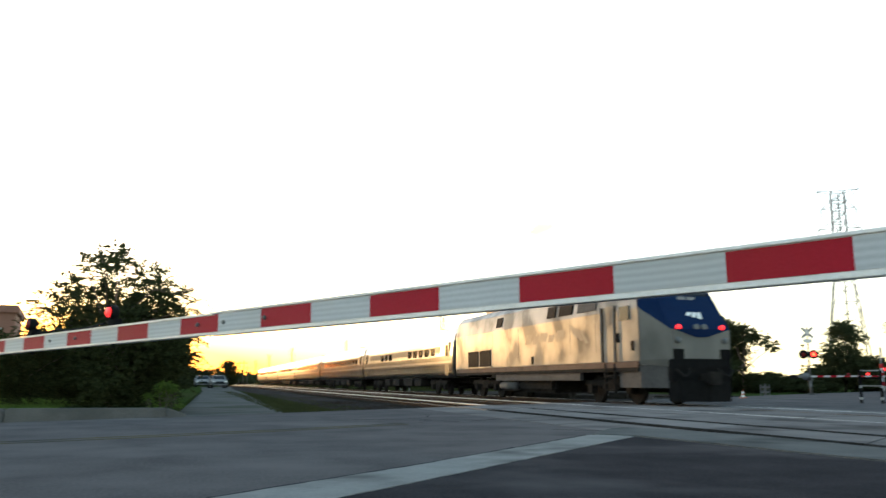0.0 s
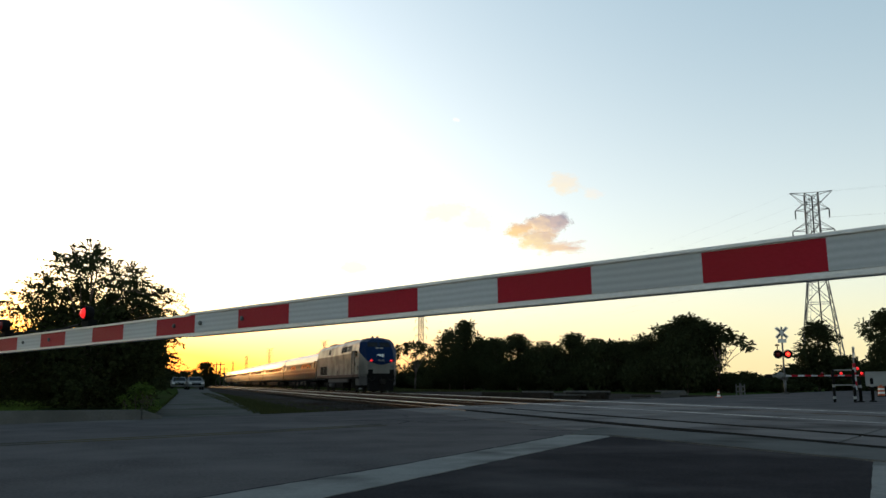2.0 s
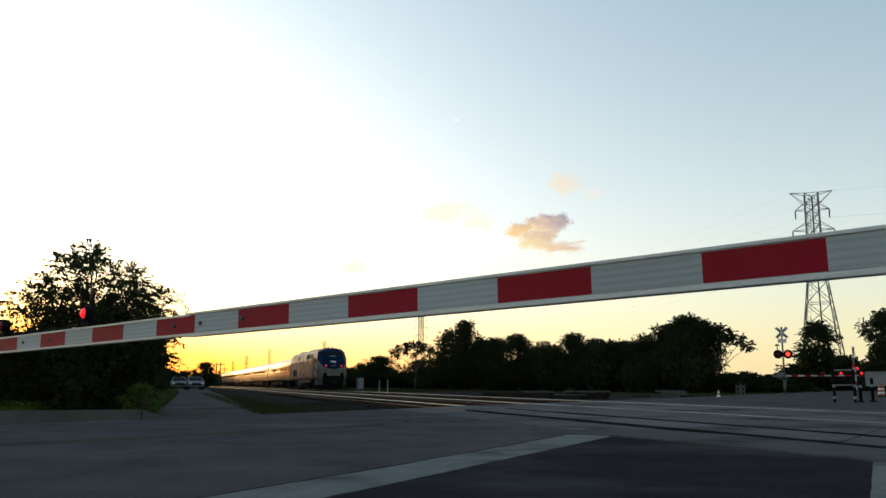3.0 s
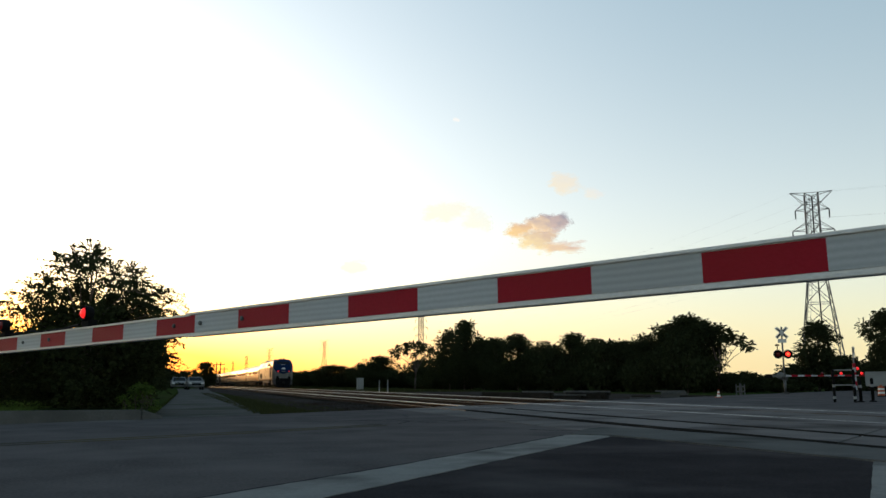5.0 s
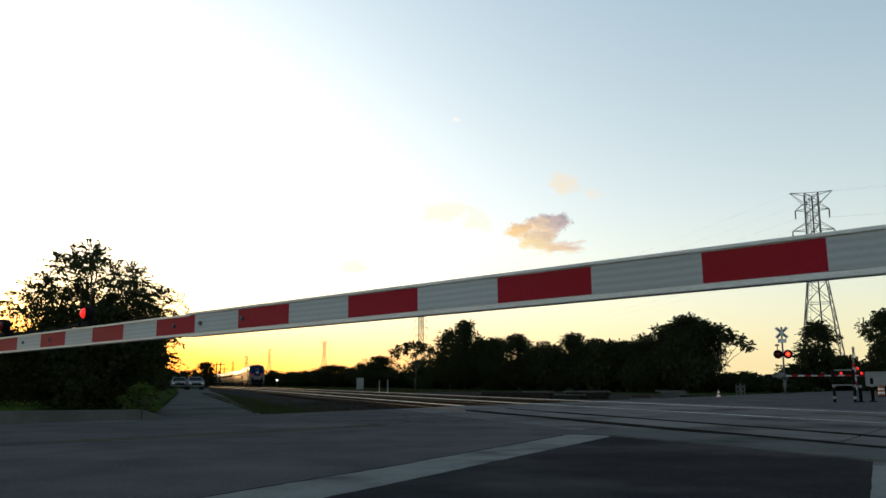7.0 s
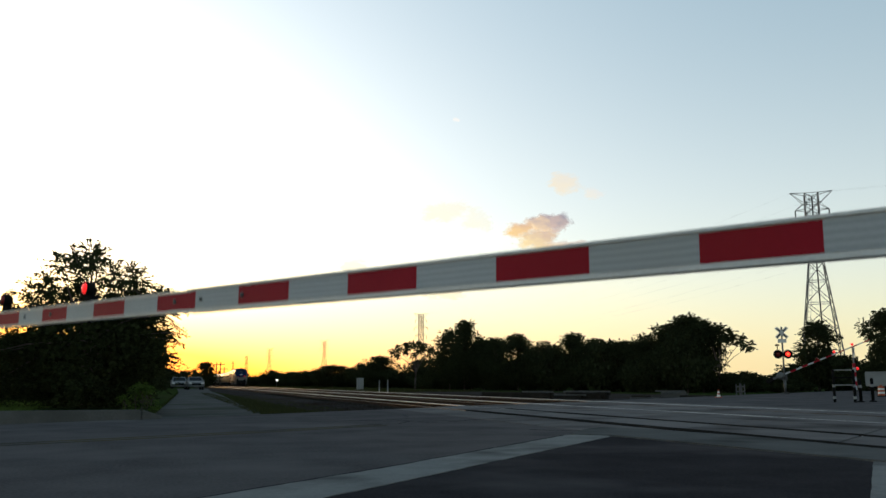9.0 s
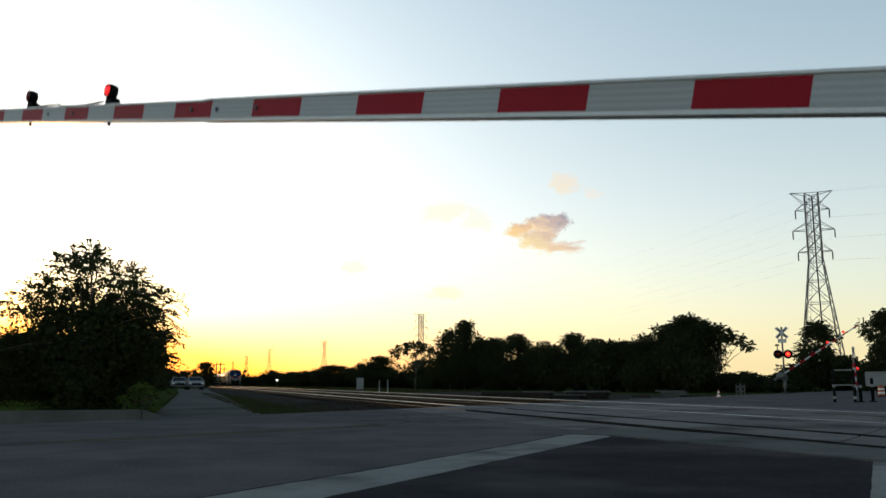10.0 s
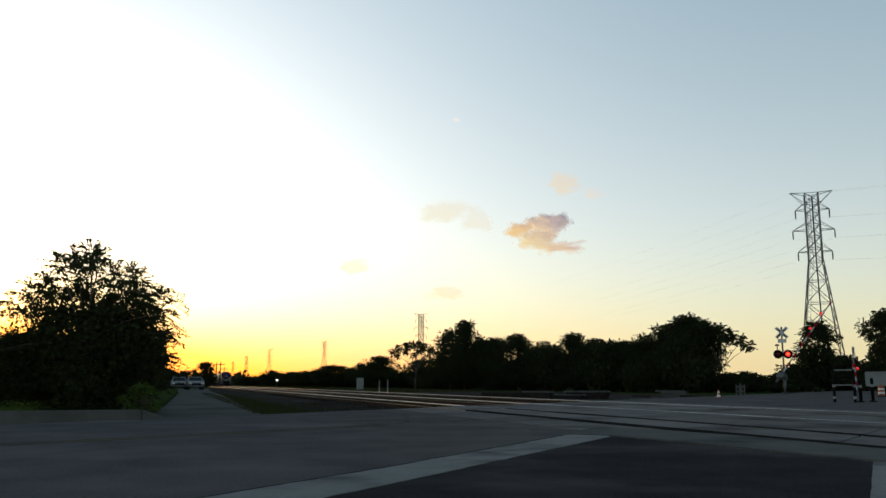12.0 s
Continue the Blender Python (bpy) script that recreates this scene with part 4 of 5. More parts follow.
tree("roadside_tree", "dense dark-leaved shrubby tree on the verge beside the driveway", "tree", 23, 3.6, 4.0, 0.1, 4300, 15, 0.46, 0.086, M_LEAF,
     lumps=ROADSIDE, broad=0.46, trunk=0.09, stems=4, core=9000, m=Matrix.Translation((-1.77, 20.74, 0.13)),
     sprays=(((1.12, -0.3, 2.78), (1, 0, 0.12), 0.8), ((1.07, -0.4, 2.72), (1, -0.1, 0.02), 0.85), ((1.22, -0.3, 2.66), (1, 0, -0.1), 0.8), ((1.22, -0.3, 2.60), (1, 0, -0.2), 0.8), ((1.32, -0.2, 2.25), (1, 0, 0.05), 0.5),
             ((1.32, -0.3, 2.10), (1, 0, -0.2), 0.7), ((1.42, -0.2, 1.98), (1, 0, -0.2), 0.6), ((1.52, -0.2, 1.60), (1, 0, -0.1), 0.45), ((1.47, -0.2, 1.75), (1, 0, 0.1), 0.4),
             ((-0.3, 0, 3.68), (-0.1, 0, 1), 0.42), ((-0.2, 0.1, 3.68), (0.25, 0, 1), 0.4), ((-0.1, 0, 3.53), (0.6, 0, 0.8), 0.45), ((-0.6, 0, 3.53), (-0.3, 0, 1), 0.42), ((-0.75, 0, 3.38), (-0.7, 0, 0.7), 0.45),
             ((0.3, 0, 3.23), (0.3, 0, 1), 0.4), ((0.2, 0.1, 3.18), (0.0, 0, 1), 0.4), ((0.65, 0, 3.18), (0.1, 0, 1), 0.42), ((0.72, 0, 3.13), (0.7, 0, 0.8), 0.42), ((1.25, 0, 2.63), (0.3, 0, 1), 0.42), ((1.3, 0, 2.68), (0.8, 0, 0.6), 0.4),
             ((-1.1, 0, 2.88), (-0.8, 0, 0.7), 0.5), ((-1.4, 0, 2.75), (-0.9, 0, 0.6), 0.5), ((-1.6, 0, 2.50), (-0.8, 0, 0.5), 0.5), ((-1.9, 0, 2.30), (-0.9, 0, 0.4), 0.5)))

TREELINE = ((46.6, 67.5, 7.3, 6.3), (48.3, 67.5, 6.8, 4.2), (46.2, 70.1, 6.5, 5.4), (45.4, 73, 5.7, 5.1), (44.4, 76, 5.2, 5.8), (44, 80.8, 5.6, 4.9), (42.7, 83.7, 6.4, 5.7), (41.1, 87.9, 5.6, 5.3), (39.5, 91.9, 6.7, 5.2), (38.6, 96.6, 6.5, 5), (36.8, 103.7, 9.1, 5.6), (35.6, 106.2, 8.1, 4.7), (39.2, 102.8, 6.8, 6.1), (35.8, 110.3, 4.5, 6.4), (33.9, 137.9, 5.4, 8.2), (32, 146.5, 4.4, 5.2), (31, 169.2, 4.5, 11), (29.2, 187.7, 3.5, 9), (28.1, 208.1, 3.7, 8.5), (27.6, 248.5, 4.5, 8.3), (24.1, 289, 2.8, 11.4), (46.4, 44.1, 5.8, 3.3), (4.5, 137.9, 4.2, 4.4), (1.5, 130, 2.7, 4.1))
KINDS = [tree("tree", "dark green deciduous tree beyond the tracks, copied as unseen sun block", "tree", 100 + 17 * k, 7.8, 8.0, 0.3, 2600, 11, 0.42, 0.2, M_LEAF2,
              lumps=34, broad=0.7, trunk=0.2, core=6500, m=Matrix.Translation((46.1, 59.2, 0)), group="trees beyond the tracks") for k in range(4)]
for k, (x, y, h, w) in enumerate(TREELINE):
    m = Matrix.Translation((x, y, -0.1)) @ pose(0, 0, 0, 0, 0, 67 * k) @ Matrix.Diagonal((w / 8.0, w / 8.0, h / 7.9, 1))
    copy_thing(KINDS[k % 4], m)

UMBRELLA = ((-3.4, 5.4, 0.7), (-2.4, 6.1, 0.8), (-1.2, 6.5, 0.8), (0.0, 6.6, 0.8), (1.2, 6.4, 0.8), (2.4, 5.9, 0.8), (3.5, 5.3, 0.7), (-2.9, 4.9, 0.5), (-1.5, 5.6, 0.6), (0.6, 5.6, 0.6), (2.2, 5.1, 0.5), (4.1, 4.9, 0.5), (-0.4, 5.0, 0.4), (1.3, 4.5, 0.35))
tree("umbrella_tree", "flat-topped tree with light showing between its limbs", "tree", 611, 7.0, 8.5, 3.0, 620, 11, 0.5, 0.22, M_LEAF2, lumps=UMBRELLA, broad=0.7, trunk=0.16,
     m=pose(35.0, 121.1, -0.1, 0, 0, -15), group="trees beyond the tracks")
OVERHANG = ((-2.0, 5.3, 1.1), (-1.0, 5.7, 1.0), (0.0, 5.5, 0.9), (1.0, 5.1, 0.8), (1.9, 4.6, 0.7), (2.6, 4.1, 0.55), (0.3, 4.7, 0.7), (-0.8, 4.6, 0.9), (-2.0, 4.0, 1.1), (-2.3, 2.8, 1.0), (-2.5, 1.6, 0.9))
tree("leaning_tree", "dark tree with branches reaching out over open ground", "tree", 404, 5.7, 6.0, 2.9, 1000, 12, 0.45, 0.2, M_LEAF2, lumps=OVERHANG, broad=0.7, trunk=0.14,
     m=pose(47.8, 64.2, -0.1, 0, 0, -35), group="trees beyond the tracks")

# the undergrowth below the trees, lower shrubs side by side
SHRUB = tree("shrub", "dark overgrown shrub below the tree row, copied as sky gap filler", "shrub", 301, 3.0, 5.0, 0.0, 760, 10, 0.4, 0.21, M_LEAF2, lumps=20, broad=0.7, trunk=0.06, stems=3, core=1800,
             m=Matrix.Translation((43.2, 69.0, -0.1)), group="shrubs beyond the tracks")
rng = np.random.default_rng(5)
for k in range(46):
    y = 64.5 + 2.68 * k + 0.0375 * k * k
    x = 43.3 - 0.0606 * (y - 64.5) + rng.uniform(-1.6, 1.6)
    s = rng.uniform(0.75, 1.25)
    tall = min(1.7, s * (rng.uniform(1.3, 1.9) if k < 15 else rng.uniform(0.8, 1.15)))
    copy_thing(SHRUB, Matrix.Translation((x, y, -0.1)) @ pose(0, 0, 0, 0, 0, 53 * k) @ Matrix.Diagonal((s, s, tall, 1)))
# those at y 27 to 34 are added to block sky glow behind the roadside tree
for x, y, h, w in ((65.7, 68, 3.5, 7), (67.2, 77, 2.9, 6), (61.8, 72.2, 1.9, 6), (58.1, 74.1, 2.0, 6), (71.5, 65.6, 2.2, 7), (74.9, 60.6, 2.6, 7), (55.4, 77, 1.4, 5), (61.1, 60.1, 2.7, 4.5), (50.9, 68.2, 1.7, 5), (53.5, 66.9, 1.6, 5), (56.7, 66.1, 1.1, 5), (48.4, 63.8, 1.7, 4), (51.6, 60.9, 1.3, 4), (67.5, 59, 2.4, 6), (63.5, 53.4, 2.1, 5), (-4.8, 29, 1.6, 4), (-8, 30.1, 1.7, 4.5), (-11.1, 31.2, 1.8, 5), (-2.5, 27.9, 1.6, 3.2), (-1.7, 32.2, 1.6, 2.6), (-14.3, 33.4, 1.8, 5), (-2.3, 111.8, 3.1, 6), (-4.8, 106.4, 2.9, 6), (-0.9, 124.7, 2.8, 5), (-1.4, 75.2, 2, 2.6)):
    copy_thing(SHRUB, Matrix.Translation((x, y, -0.1)) @ pose(0, 0, 0, 0, 0, 40 * x) @ Matrix.Diagonal((w / 5, w / 5, h / 3, 1)))
tree("spruce", "dark ragged tree in front of the lattice pylon", "tree", 77, 6.9, 5.2, 0.4, 1500, 11, 0.5, 0.2, M_LEAF2, lumps=40, broad=0.6, trunk=0.12, core=3200,
     m=Matrix.Translation((61.1, 66.5, -0.1)), group="trees beyond the tracks", top_heavy=0.0)


def far_hedge():
    rng = np.random.default_rng(9)
    n = 9000
    y = 330 + 500 * rng.random(n) ** 1.4
    x = 4 + 60 * rng.random(n)
    z = rng.random(n) * (3.2 + 1.8 * np.sin(x * 0.4 + y * 0.05) + 1.2 * np.sin(y * 0.021 + x))
    p = np.stack([x, y, np.maximum(z, 0.1)], 1)
    ob = new("far_woods", leaf_cloud("far_woods", p, np.ones((n, 3)) * 0.3, 2.0, 1.3, M_LEAF2, 21))
    tagged(ob, "distant dark hedge and woods along the line", "woods", kind="stuff")


far_hedge()


# unseen trees added to block low sun and glow, with one low gap
def sunblock_trees():
    for k, (x, y, h, w) in enumerate(((-9.7, 66.6, 4.1, 11), (-8.8, 81.7, 4.8, 11), (-8.9, 98.9, 5.8, 11), (-9, 116.1, 6.7, 11), (-9.1, 135.4, 8.1, 12), (-10.3, 154.8, 9.6, 12), (-11, 176.3, 11, 13), (-11.6, 197.7, 14.9, 13), (-12.3, 222.5, 15.3, 14), (-12.5, 252.6, 4.5, 15), (-12.8, 288, 4.5, 16), (-13.6, 327.8, 5, 18), (-13.9, 370.8, 14.7, 20), (-14.2, 419.2, 14.5, 22), (-15.1, 472.9, 14.2, 24), (-17, 75.3, 4.4, 10), (-25.4, 79.7, 4.4, 11), (-35, 84.1, 4.4, 11), (-45.7, 88.4, 4.5, 12))):
        copy_thing(KINDS[k % 4], Matrix.Translation((x, y, 0)) @ pose(0, 0, 0, 0, 0, 80 * k) @ Matrix.Diagonal((w / 8, w / 8, h / 7.9, 1)))


sunblock_trees()
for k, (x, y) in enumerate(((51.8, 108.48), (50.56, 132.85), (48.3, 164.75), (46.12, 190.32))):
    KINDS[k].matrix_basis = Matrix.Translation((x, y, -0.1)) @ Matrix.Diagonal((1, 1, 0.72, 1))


def tufts(name, label, area, n, hgt, seed, mat):
    rng = np.random.default_rng(seed)
    x0, x1, y0, y1, z = area
    p = np.stack([rng.uniform(x0, x1, n), y0 + (y1 - y0) * rng.random(n) ** 1.6, np.full(n, z) + hgt * 0.35], 1)
    up = np.zeros((n, 3))
    up[:, 2] = 1.6
    ob = new(name, leaf_cloud(name, p, up, hgt, hgt * 0.13, mat, seed))
    tagged(ob, label, "grass", kind="stuff")


tufts("grass", "short green grass on the verge behind the kerb", (-10, -2.7, 17.3, 29, 0.13), 16000, 0.11, 31, M_WEED)
tufts("grass", "green weeds between driveway and ballast", (2.1, 3.7, 19.6, 66, -0.13), 9000, 0.13, 32, M_BLADE)
tufts("grass", "thin straggling weeds over the ballast shoulder", (2.9, 4.9, 20.6, 55, -0.13), 1300, 0.12, 35, M_BLADE)
tufts("grass", "thin weeds along the driveway edge", (1.75, 2.35, 19.2, 60, 0.0), 2600, 0.09, 36, M_BLADE)
tufts("grass", "low grass beyond the tracks", (17.6, 30, 78, 280, -0.16), 14000, 0.3, 33, M_BLADE)
WEED = tree("weed", "bright green leafy weed at the foot of the tree", "weed", 501, 0.6, 0.6, 0.0, 70, 9, 0.12, 0.07, M_WEED, lumps=9, trunk=0.008, stems=3,
            m=Matrix.Translation((-0.66, 18.0, 0.1)), group="weeds by the driveway")
for x, y, s in ((-0.6, 18.8, 0.9), (-0.95, 17.8, 0.6), (-0.55, 19.8, 0.9), (-4.0, 18.3, 0.8)):
    copy_thing(WEED, Matrix.Translation((x, y, 0.1)) @ pose(0, 0, 0, 0, 0, 90 * x) @ Matrix.Diagonal((s, s, s, 1)))


# ---- lattice pylons and wires ----
def pylon(m):
    t = thing("pylon", "tall grey steel lattice transmission pylon", "pylon", m, "transmission pylons")
    H0 = 35.4

    def half(z):
        return 3.9 - (3.9 - 1.15) * min(1, z / 23.0)
    lv = [0, 5.5, 10.5, 15, 19, 22.5, 25, 27.2, 29.4, 31.4, 33.4, 35.2]
    for sx in (-1, 1):
        for sy in (-1, 1):
            legs = Build()
            legs.rod((sx * half(0), sy * half(0), -0.5), (sx * half(22.5), sy * half(22.5), 22.5), 0.11, 0.09, 5)
            legs.rod((sx * 1.15, sy * 1.15, 22.5), (sx * 1.15, sy * 1.15, 35.2), 0.09, 0.07, 5)
            part("leg", legs, M_STEEL, t)
    for face in range(4):
        b = Build()
        q = Matrix.Rotation(math.pi / 2 * face, 3, "Z")
        for z0, z1 in zip(lv, lv[1:]):
            a, c = half(z0), half(z1)
            for p0, p1 in (((-a, a, z0), (c, c, z1)), ((a, a, z0), (-c, c, z1)), ((-c, c, z1), (c, c, z1))):
                b.rod(q @ Vector(p0), q @ Vector(p1), 0.055, sides=4)
        part("lattice", b, M_STEEL, t, "steel cross bracing")
    for z, w in ((24.4, 2.85), (28.4, 3.5), (32.2, 2.85), (35.2, 3.6)):
        for s in (-1, 1):
            b = Build()
            for dy in (-1, 1):
                b.rod((s * 1.15, dy * 1.15, z), (s * w, 0, z + (0.35 if z > 35 else 0)), 0.06, sides=4)
                if z > 35:
                    b.rod((s * 1.15, dy * 1.15, z - 2.0), (s * w, 0, z + 0.35), 0.045, sides=4)
                else:
                    b.rod((s * 1.15, dy * 1.15, z + 1.4), (s * w, 0, z), 0.045, sides=4)
            part("cross_arm", b, M_STEEL, t, "tapered steel cross arm")
            if z < 35:
                part("insulator", Build().spin([(0.06, 0), (0.13, -0.3), (0.08, -0.5), (0.13, -0.8), (0.08, -1.1), (0.12, -1.35), (0.05, -1.6)], 8, (s * w, 0, z)), M_BLACK, t)
    ladder = Build()
    for dx in (0.2, 0.7):
        ladder.rod((dx - half(3), -half(3) - 0.06, 3), (dx - 1.15, -1.21, 23), 0.03, sides=4)
        ladder.rod((dx - 1.15, -1.21, 23), (dx - 1.15, -1.21, 35), 0.03, sides=4)
    ladder = part("climbing_ladder", ladder, M_STEEL, t, "narrow steel climbing ladder")
    for k in range(32):
        z = 3.5 + k * 0.98
        part("rung", Build().box((0.45 - half(z), -half(z) - 0.06, z), (0.5, 0.06, 0.06)), M_STEEL, ladder)
    # black pole added to imitate a near corner leg seen in shade
    part("leg_shade_pole", Build().rod((0, -3.95, 0), (0, -1.22, 22.5), 0.11, sides=6).rod((0, -1.22, 22.5), (0, -1.22, 34.5), 0.11, sides=6), M_BLACK, t, "dark pole standing in for the shaded near leg")
    return t


PYL = [(109.8, 118.1, 0.996), (122.1, 412.2, 1.048), (117.3, 677.9, 1.017), (88.2, 823.1, 0.982), (81.8, 1018.1, 0.959), (80.1, 1234, 0.922)]
TOWER = pylon(Matrix.Translation((PYL[0][0], PYL[0][1], 0)) @ pose(0, 0, 0, 0, 0, -38))
for x, y, s in PYL[1:]:
    copy_thing(TOWER, Matrix.Translation((x, y, 0)) @ pose(0, 0, 0, 0, 0, -8) @ Matrix.Diagonal((s, s, s, 1)))


def wires():
    ca, sa2 = math.cos(radians(-38)), math.sin(radians(-38))
    for z, w in ((22.8, 3.0), (26.8, 3.7), (30.6, 3.0), (35.4, 3.8)):
        for s in (-1, 1):
            p = Vector((PYL[0][0] + s * w * ca, PYL[0][1] + s * w * sa2, z))
            for q in (Vector((PYL[1][0] + s * w, PYL[1][1], z * PYL[1][2])), Vector((190 + s * w, -20.0, z + 1))):
                b = Build()
                pts = []
                for k in range(15):
                    f = k / 14
                    r = p.lerp(q, f)
                    r.z -= 4.6 * 4 * f * (1 - f) * min(1.0, (q - p).length / 250)
                    pts.append(r)
                for u, v in zip(pts, pts[1:]):
                    b.rod(u, v, 0.0045, sides=4, caps=False)
                solid("power_line", b, M_STEEL, "thin overhead conductor slung between pylons", "power line", group="power lines")


wires()


# ---- far side signals ----
def crossbuck(m, label, lit):
    t = thing("crossing_signal", label, "crossing signal", m, "crossing signals")
    part("foundation", Build().box((0, 0, 0.05), (0.5, 0.5, 0.1)), M_CURB, t, bevel=0.02)
    part("mast", Build().rod((0, 0, 0.0), (0, 0, 4.5), 0.055, sides=12), M_STEEL, t, "silver painted mast", smooth=True)
    part("mast_sleeve", Build().rod((0, 0, 0.1), (0, 0, 0.9), 0.085, sides=12), M_STEEL, t, smooth=True)
    for s in (-1, 1):
        board = part("cross_board", Build().box((0, -0.07 - 0.02 * (s > 0), 0), (1.0, 0.018, 0.2)), M_WHITEPAINT, t, "white crossbuck board", bevel=0.004, at=Matrix.Translation((0, 0, 4.1)) @ pose(0, 0, 0, 0, s * 45, 0))
        for x in (-0.28, 0.28):
            part("lettering", Build().box((x, -0.085 - 0.02 * (s > 0), 0), (0.3, 0.006, 0.07)), M_BLACK, board)
    part("track_plate", Build().box((0, -0.08, 3.55), (0.55, 0.015, 0.26)), M_WHITEPAINT, t, "small white plate", bevel=0.004)
    part("cross_arm", Build().rod((-0.5, -0.05, 2.65), (0.5, -0.05, 2.65), 0.035), M_BLACK, t)
    part("bell", Build().spin([(0.05, 0), (0.15, 0.03), (0.13, 0.1), (0.03, 0.14)], 14, (-0.33, 0, 3.2)), M_BLACK, t, smooth=True)
    part("bell_bracket", Build().rod((-0.33, 0, 2.85), (-0.33, 0, 3.25), 0.03), M_BLACK, t)
    for s, on in zip((-1, 1), lit):
        u = part("light_unit", Build().spin([(0.30, 0.0), (0.30, -0.015)], 20, (s * 0.31, -0.05, 2.65), "Y"), M_BLACK, t, "round black light background")
        part("hood", Build().loft([[(s * 0.31 + 0.19 * math.cos(a), -0.05 - d, 2.65 + 0.19 * math.sin(a)) for a in np.linspace(-0.4, math.pi + 0.4, 12)] for d in (0.0, 0.3)], caps=False, closed=False), M_BLACK, u)
        lens = Build().spin([(0.155, 0.0), (0.15, -0.03), (0.1, -0.055), (0.02, -0.065)], 18, (s * 0.31, -0.065, 2.65), "Y")
        part("lens", lens, M_LAMPRED if on else M_DIMRED, u, "glowing red lens" if on else "unlit red lens", smooth=True)
        if on:
            part("bulb", Build().spin([(0.085, 0.0), (0.07, -0.02), (0.02, -0.03)], 14, (s * 0.31, -0.11, 2.65), "Y"), M_LAMPHOT, u, "hot orange centre of the lens", smooth=True)
    part("junction_box", Build().box((0.0, 0.12, 1.1), (0.36, 0.2, 0.42)), M_STEEL, t, bevel=0.02)
    return t


FACE = -40.6                                    # the far signals face back along the view
SIG = pose(39.16, 45.73, 0.0, 0, 0, FACE)
crossbuck(SIG, "crossing signal with white crossbuck and paired red lights", (False, True))
FGATE_AT = (38.9, 45.81, 1.2)
FGATE_TURN = -53.4


def far_gate_pose(deg):
    return Matrix.Translation(FGATE_AT) @ pose(0, 0, 0, 0, 0, FGATE_TURN) @ pose(0, 0, 0, 0, -deg, 0)


def far_gate():
    g = thing("crossing_gate", "slim red and white crossing gate boom beyond the rails", "crossing gate", far_gate_pose(0))
    part("counterweight", Build().box((-0.75, 0, -0.02), (0.5, 0.12, 0.26)), M_UNDER, g, "dark counterweight", bevel=0.03)
    part("hub", Build().spin([(0.2, -0.15), (0.24, -0.1), (0.24, 0.1), (0.2, 0.15)], 16, (0, 0, 0), "Y"), M_STEEL, g, smooth=True)
    part("shank", Build().box((-0.2, 0, 0), (1.1, 0.06, 0.16)), M_STEEL, g)
    n = 14
    for k in range(n):
        x0, x1 = 0.3 + 0.4064 * k, 0.3 + 0.4064 * (k + 1)
        h0, h1 = 0.055 - 0.0016 * k, 0.055 - 0.0016 * (k + 1)
        r = [[(x, -0.02, -h), (x, 0.02, -h), (x, 0.02, h), (x, -0.02, h)] for x, h in ((x0, h0), (x1 - 0.002, h1))]
        part("stripe", Build().loft(r), M_RED if k % 2 else M_WHITE, g, "red stripe" if k % 2 else "white stripe")
    for x, on in ((2.6, False), (3.75, True), (4.95, True)):
        part("gate_lamp", Build().spin([(0.05, -0.06), (0.085, -0.03), (0.085, 0.03), (0.05, 0.06)], 12, (x, 0, 0.14), "Y"), M_LAMP if on else M_DIMRED, g, "red gate lamp", smooth=True)
    return g


FGATE = far_gate()


def sleeved_mast():
    t = thing("striped_mast", "signal mast with red and white striped sleeve and crossbuck", "signal mast", pose(43.8, 44.38, -0.05, 0, 0, 38))
    part("mast", Build().rod((0, 0, 0), (0, 0, 3.2), 0.05, sides=10), M_STEEL, t, smooth=True)
    for k in range(6):
        part("sleeve_band", Build().rod((0, 0, 0.3 + 0.3 * k), (0, 0, 0.6 + 0.3 * k), 0.1, sides=12), M_RED if k % 2 else M_WHITE, t)
    for s in (-1, 1):
        part("cross_board", Build().box((0, -0.06 - 0.02 * (s > 0), 0), (1.0, 0.018, 0.2)), M_WHITEPAINT, t, bevel=0.004, at=Matrix.Translation((0, 0, 2.85)) @ pose(0, 0, 0, 0, s * 45, 0))
    part("lamp", Build().spin([(0.09, 0.0), (0.09, -0.1), (0.05, -0.13)], 12, (0.75, -0.05, 1.75), "Y"), M_LAMP, t, "glowing red lamp", smooth=True)
    part("lamp_arm", Build().rod((0, 0, 1.75), (0.75, 0, 1.75), 0.03), M_BLACK, t)


sleeved_mast()


def barrier(m):
    t = thing("pedestrian_barrier", "black steel barrier with two white rails", "barrier", m)
    for x in (-0.32, 0.36):
        p = part("post", Build().rod((x, 0, 0), (x, 0, 1.2), 0.05, sides=10), M_BLACK, t, "black post")
        part("post_band", Build().rod((x, 0, 0.12), (x, 0, 0.22), 0.053, sides=10), M_GREYPAINT, p)
        part("post_band", Build().rod((x, 0, 0.55), (x, 0, 0.65), 0.053, sides=10), M_GREYPAINT, p)
    for z in (1.18, 0.63):
        part("rail", Build().box((0.02, 0, z), (0.76, 0.05, 0.045)), M_GREYPAINT, t, "white rail", bevel=0.01)
    part("mid_rail", Build().box((0.02, 0, 0.9), (0.74, 0.05, 0.05)), M_BLACK, t, bevel=0.01)


barrier(pose(23.53, 24.42, 0, 0, 0, -48))


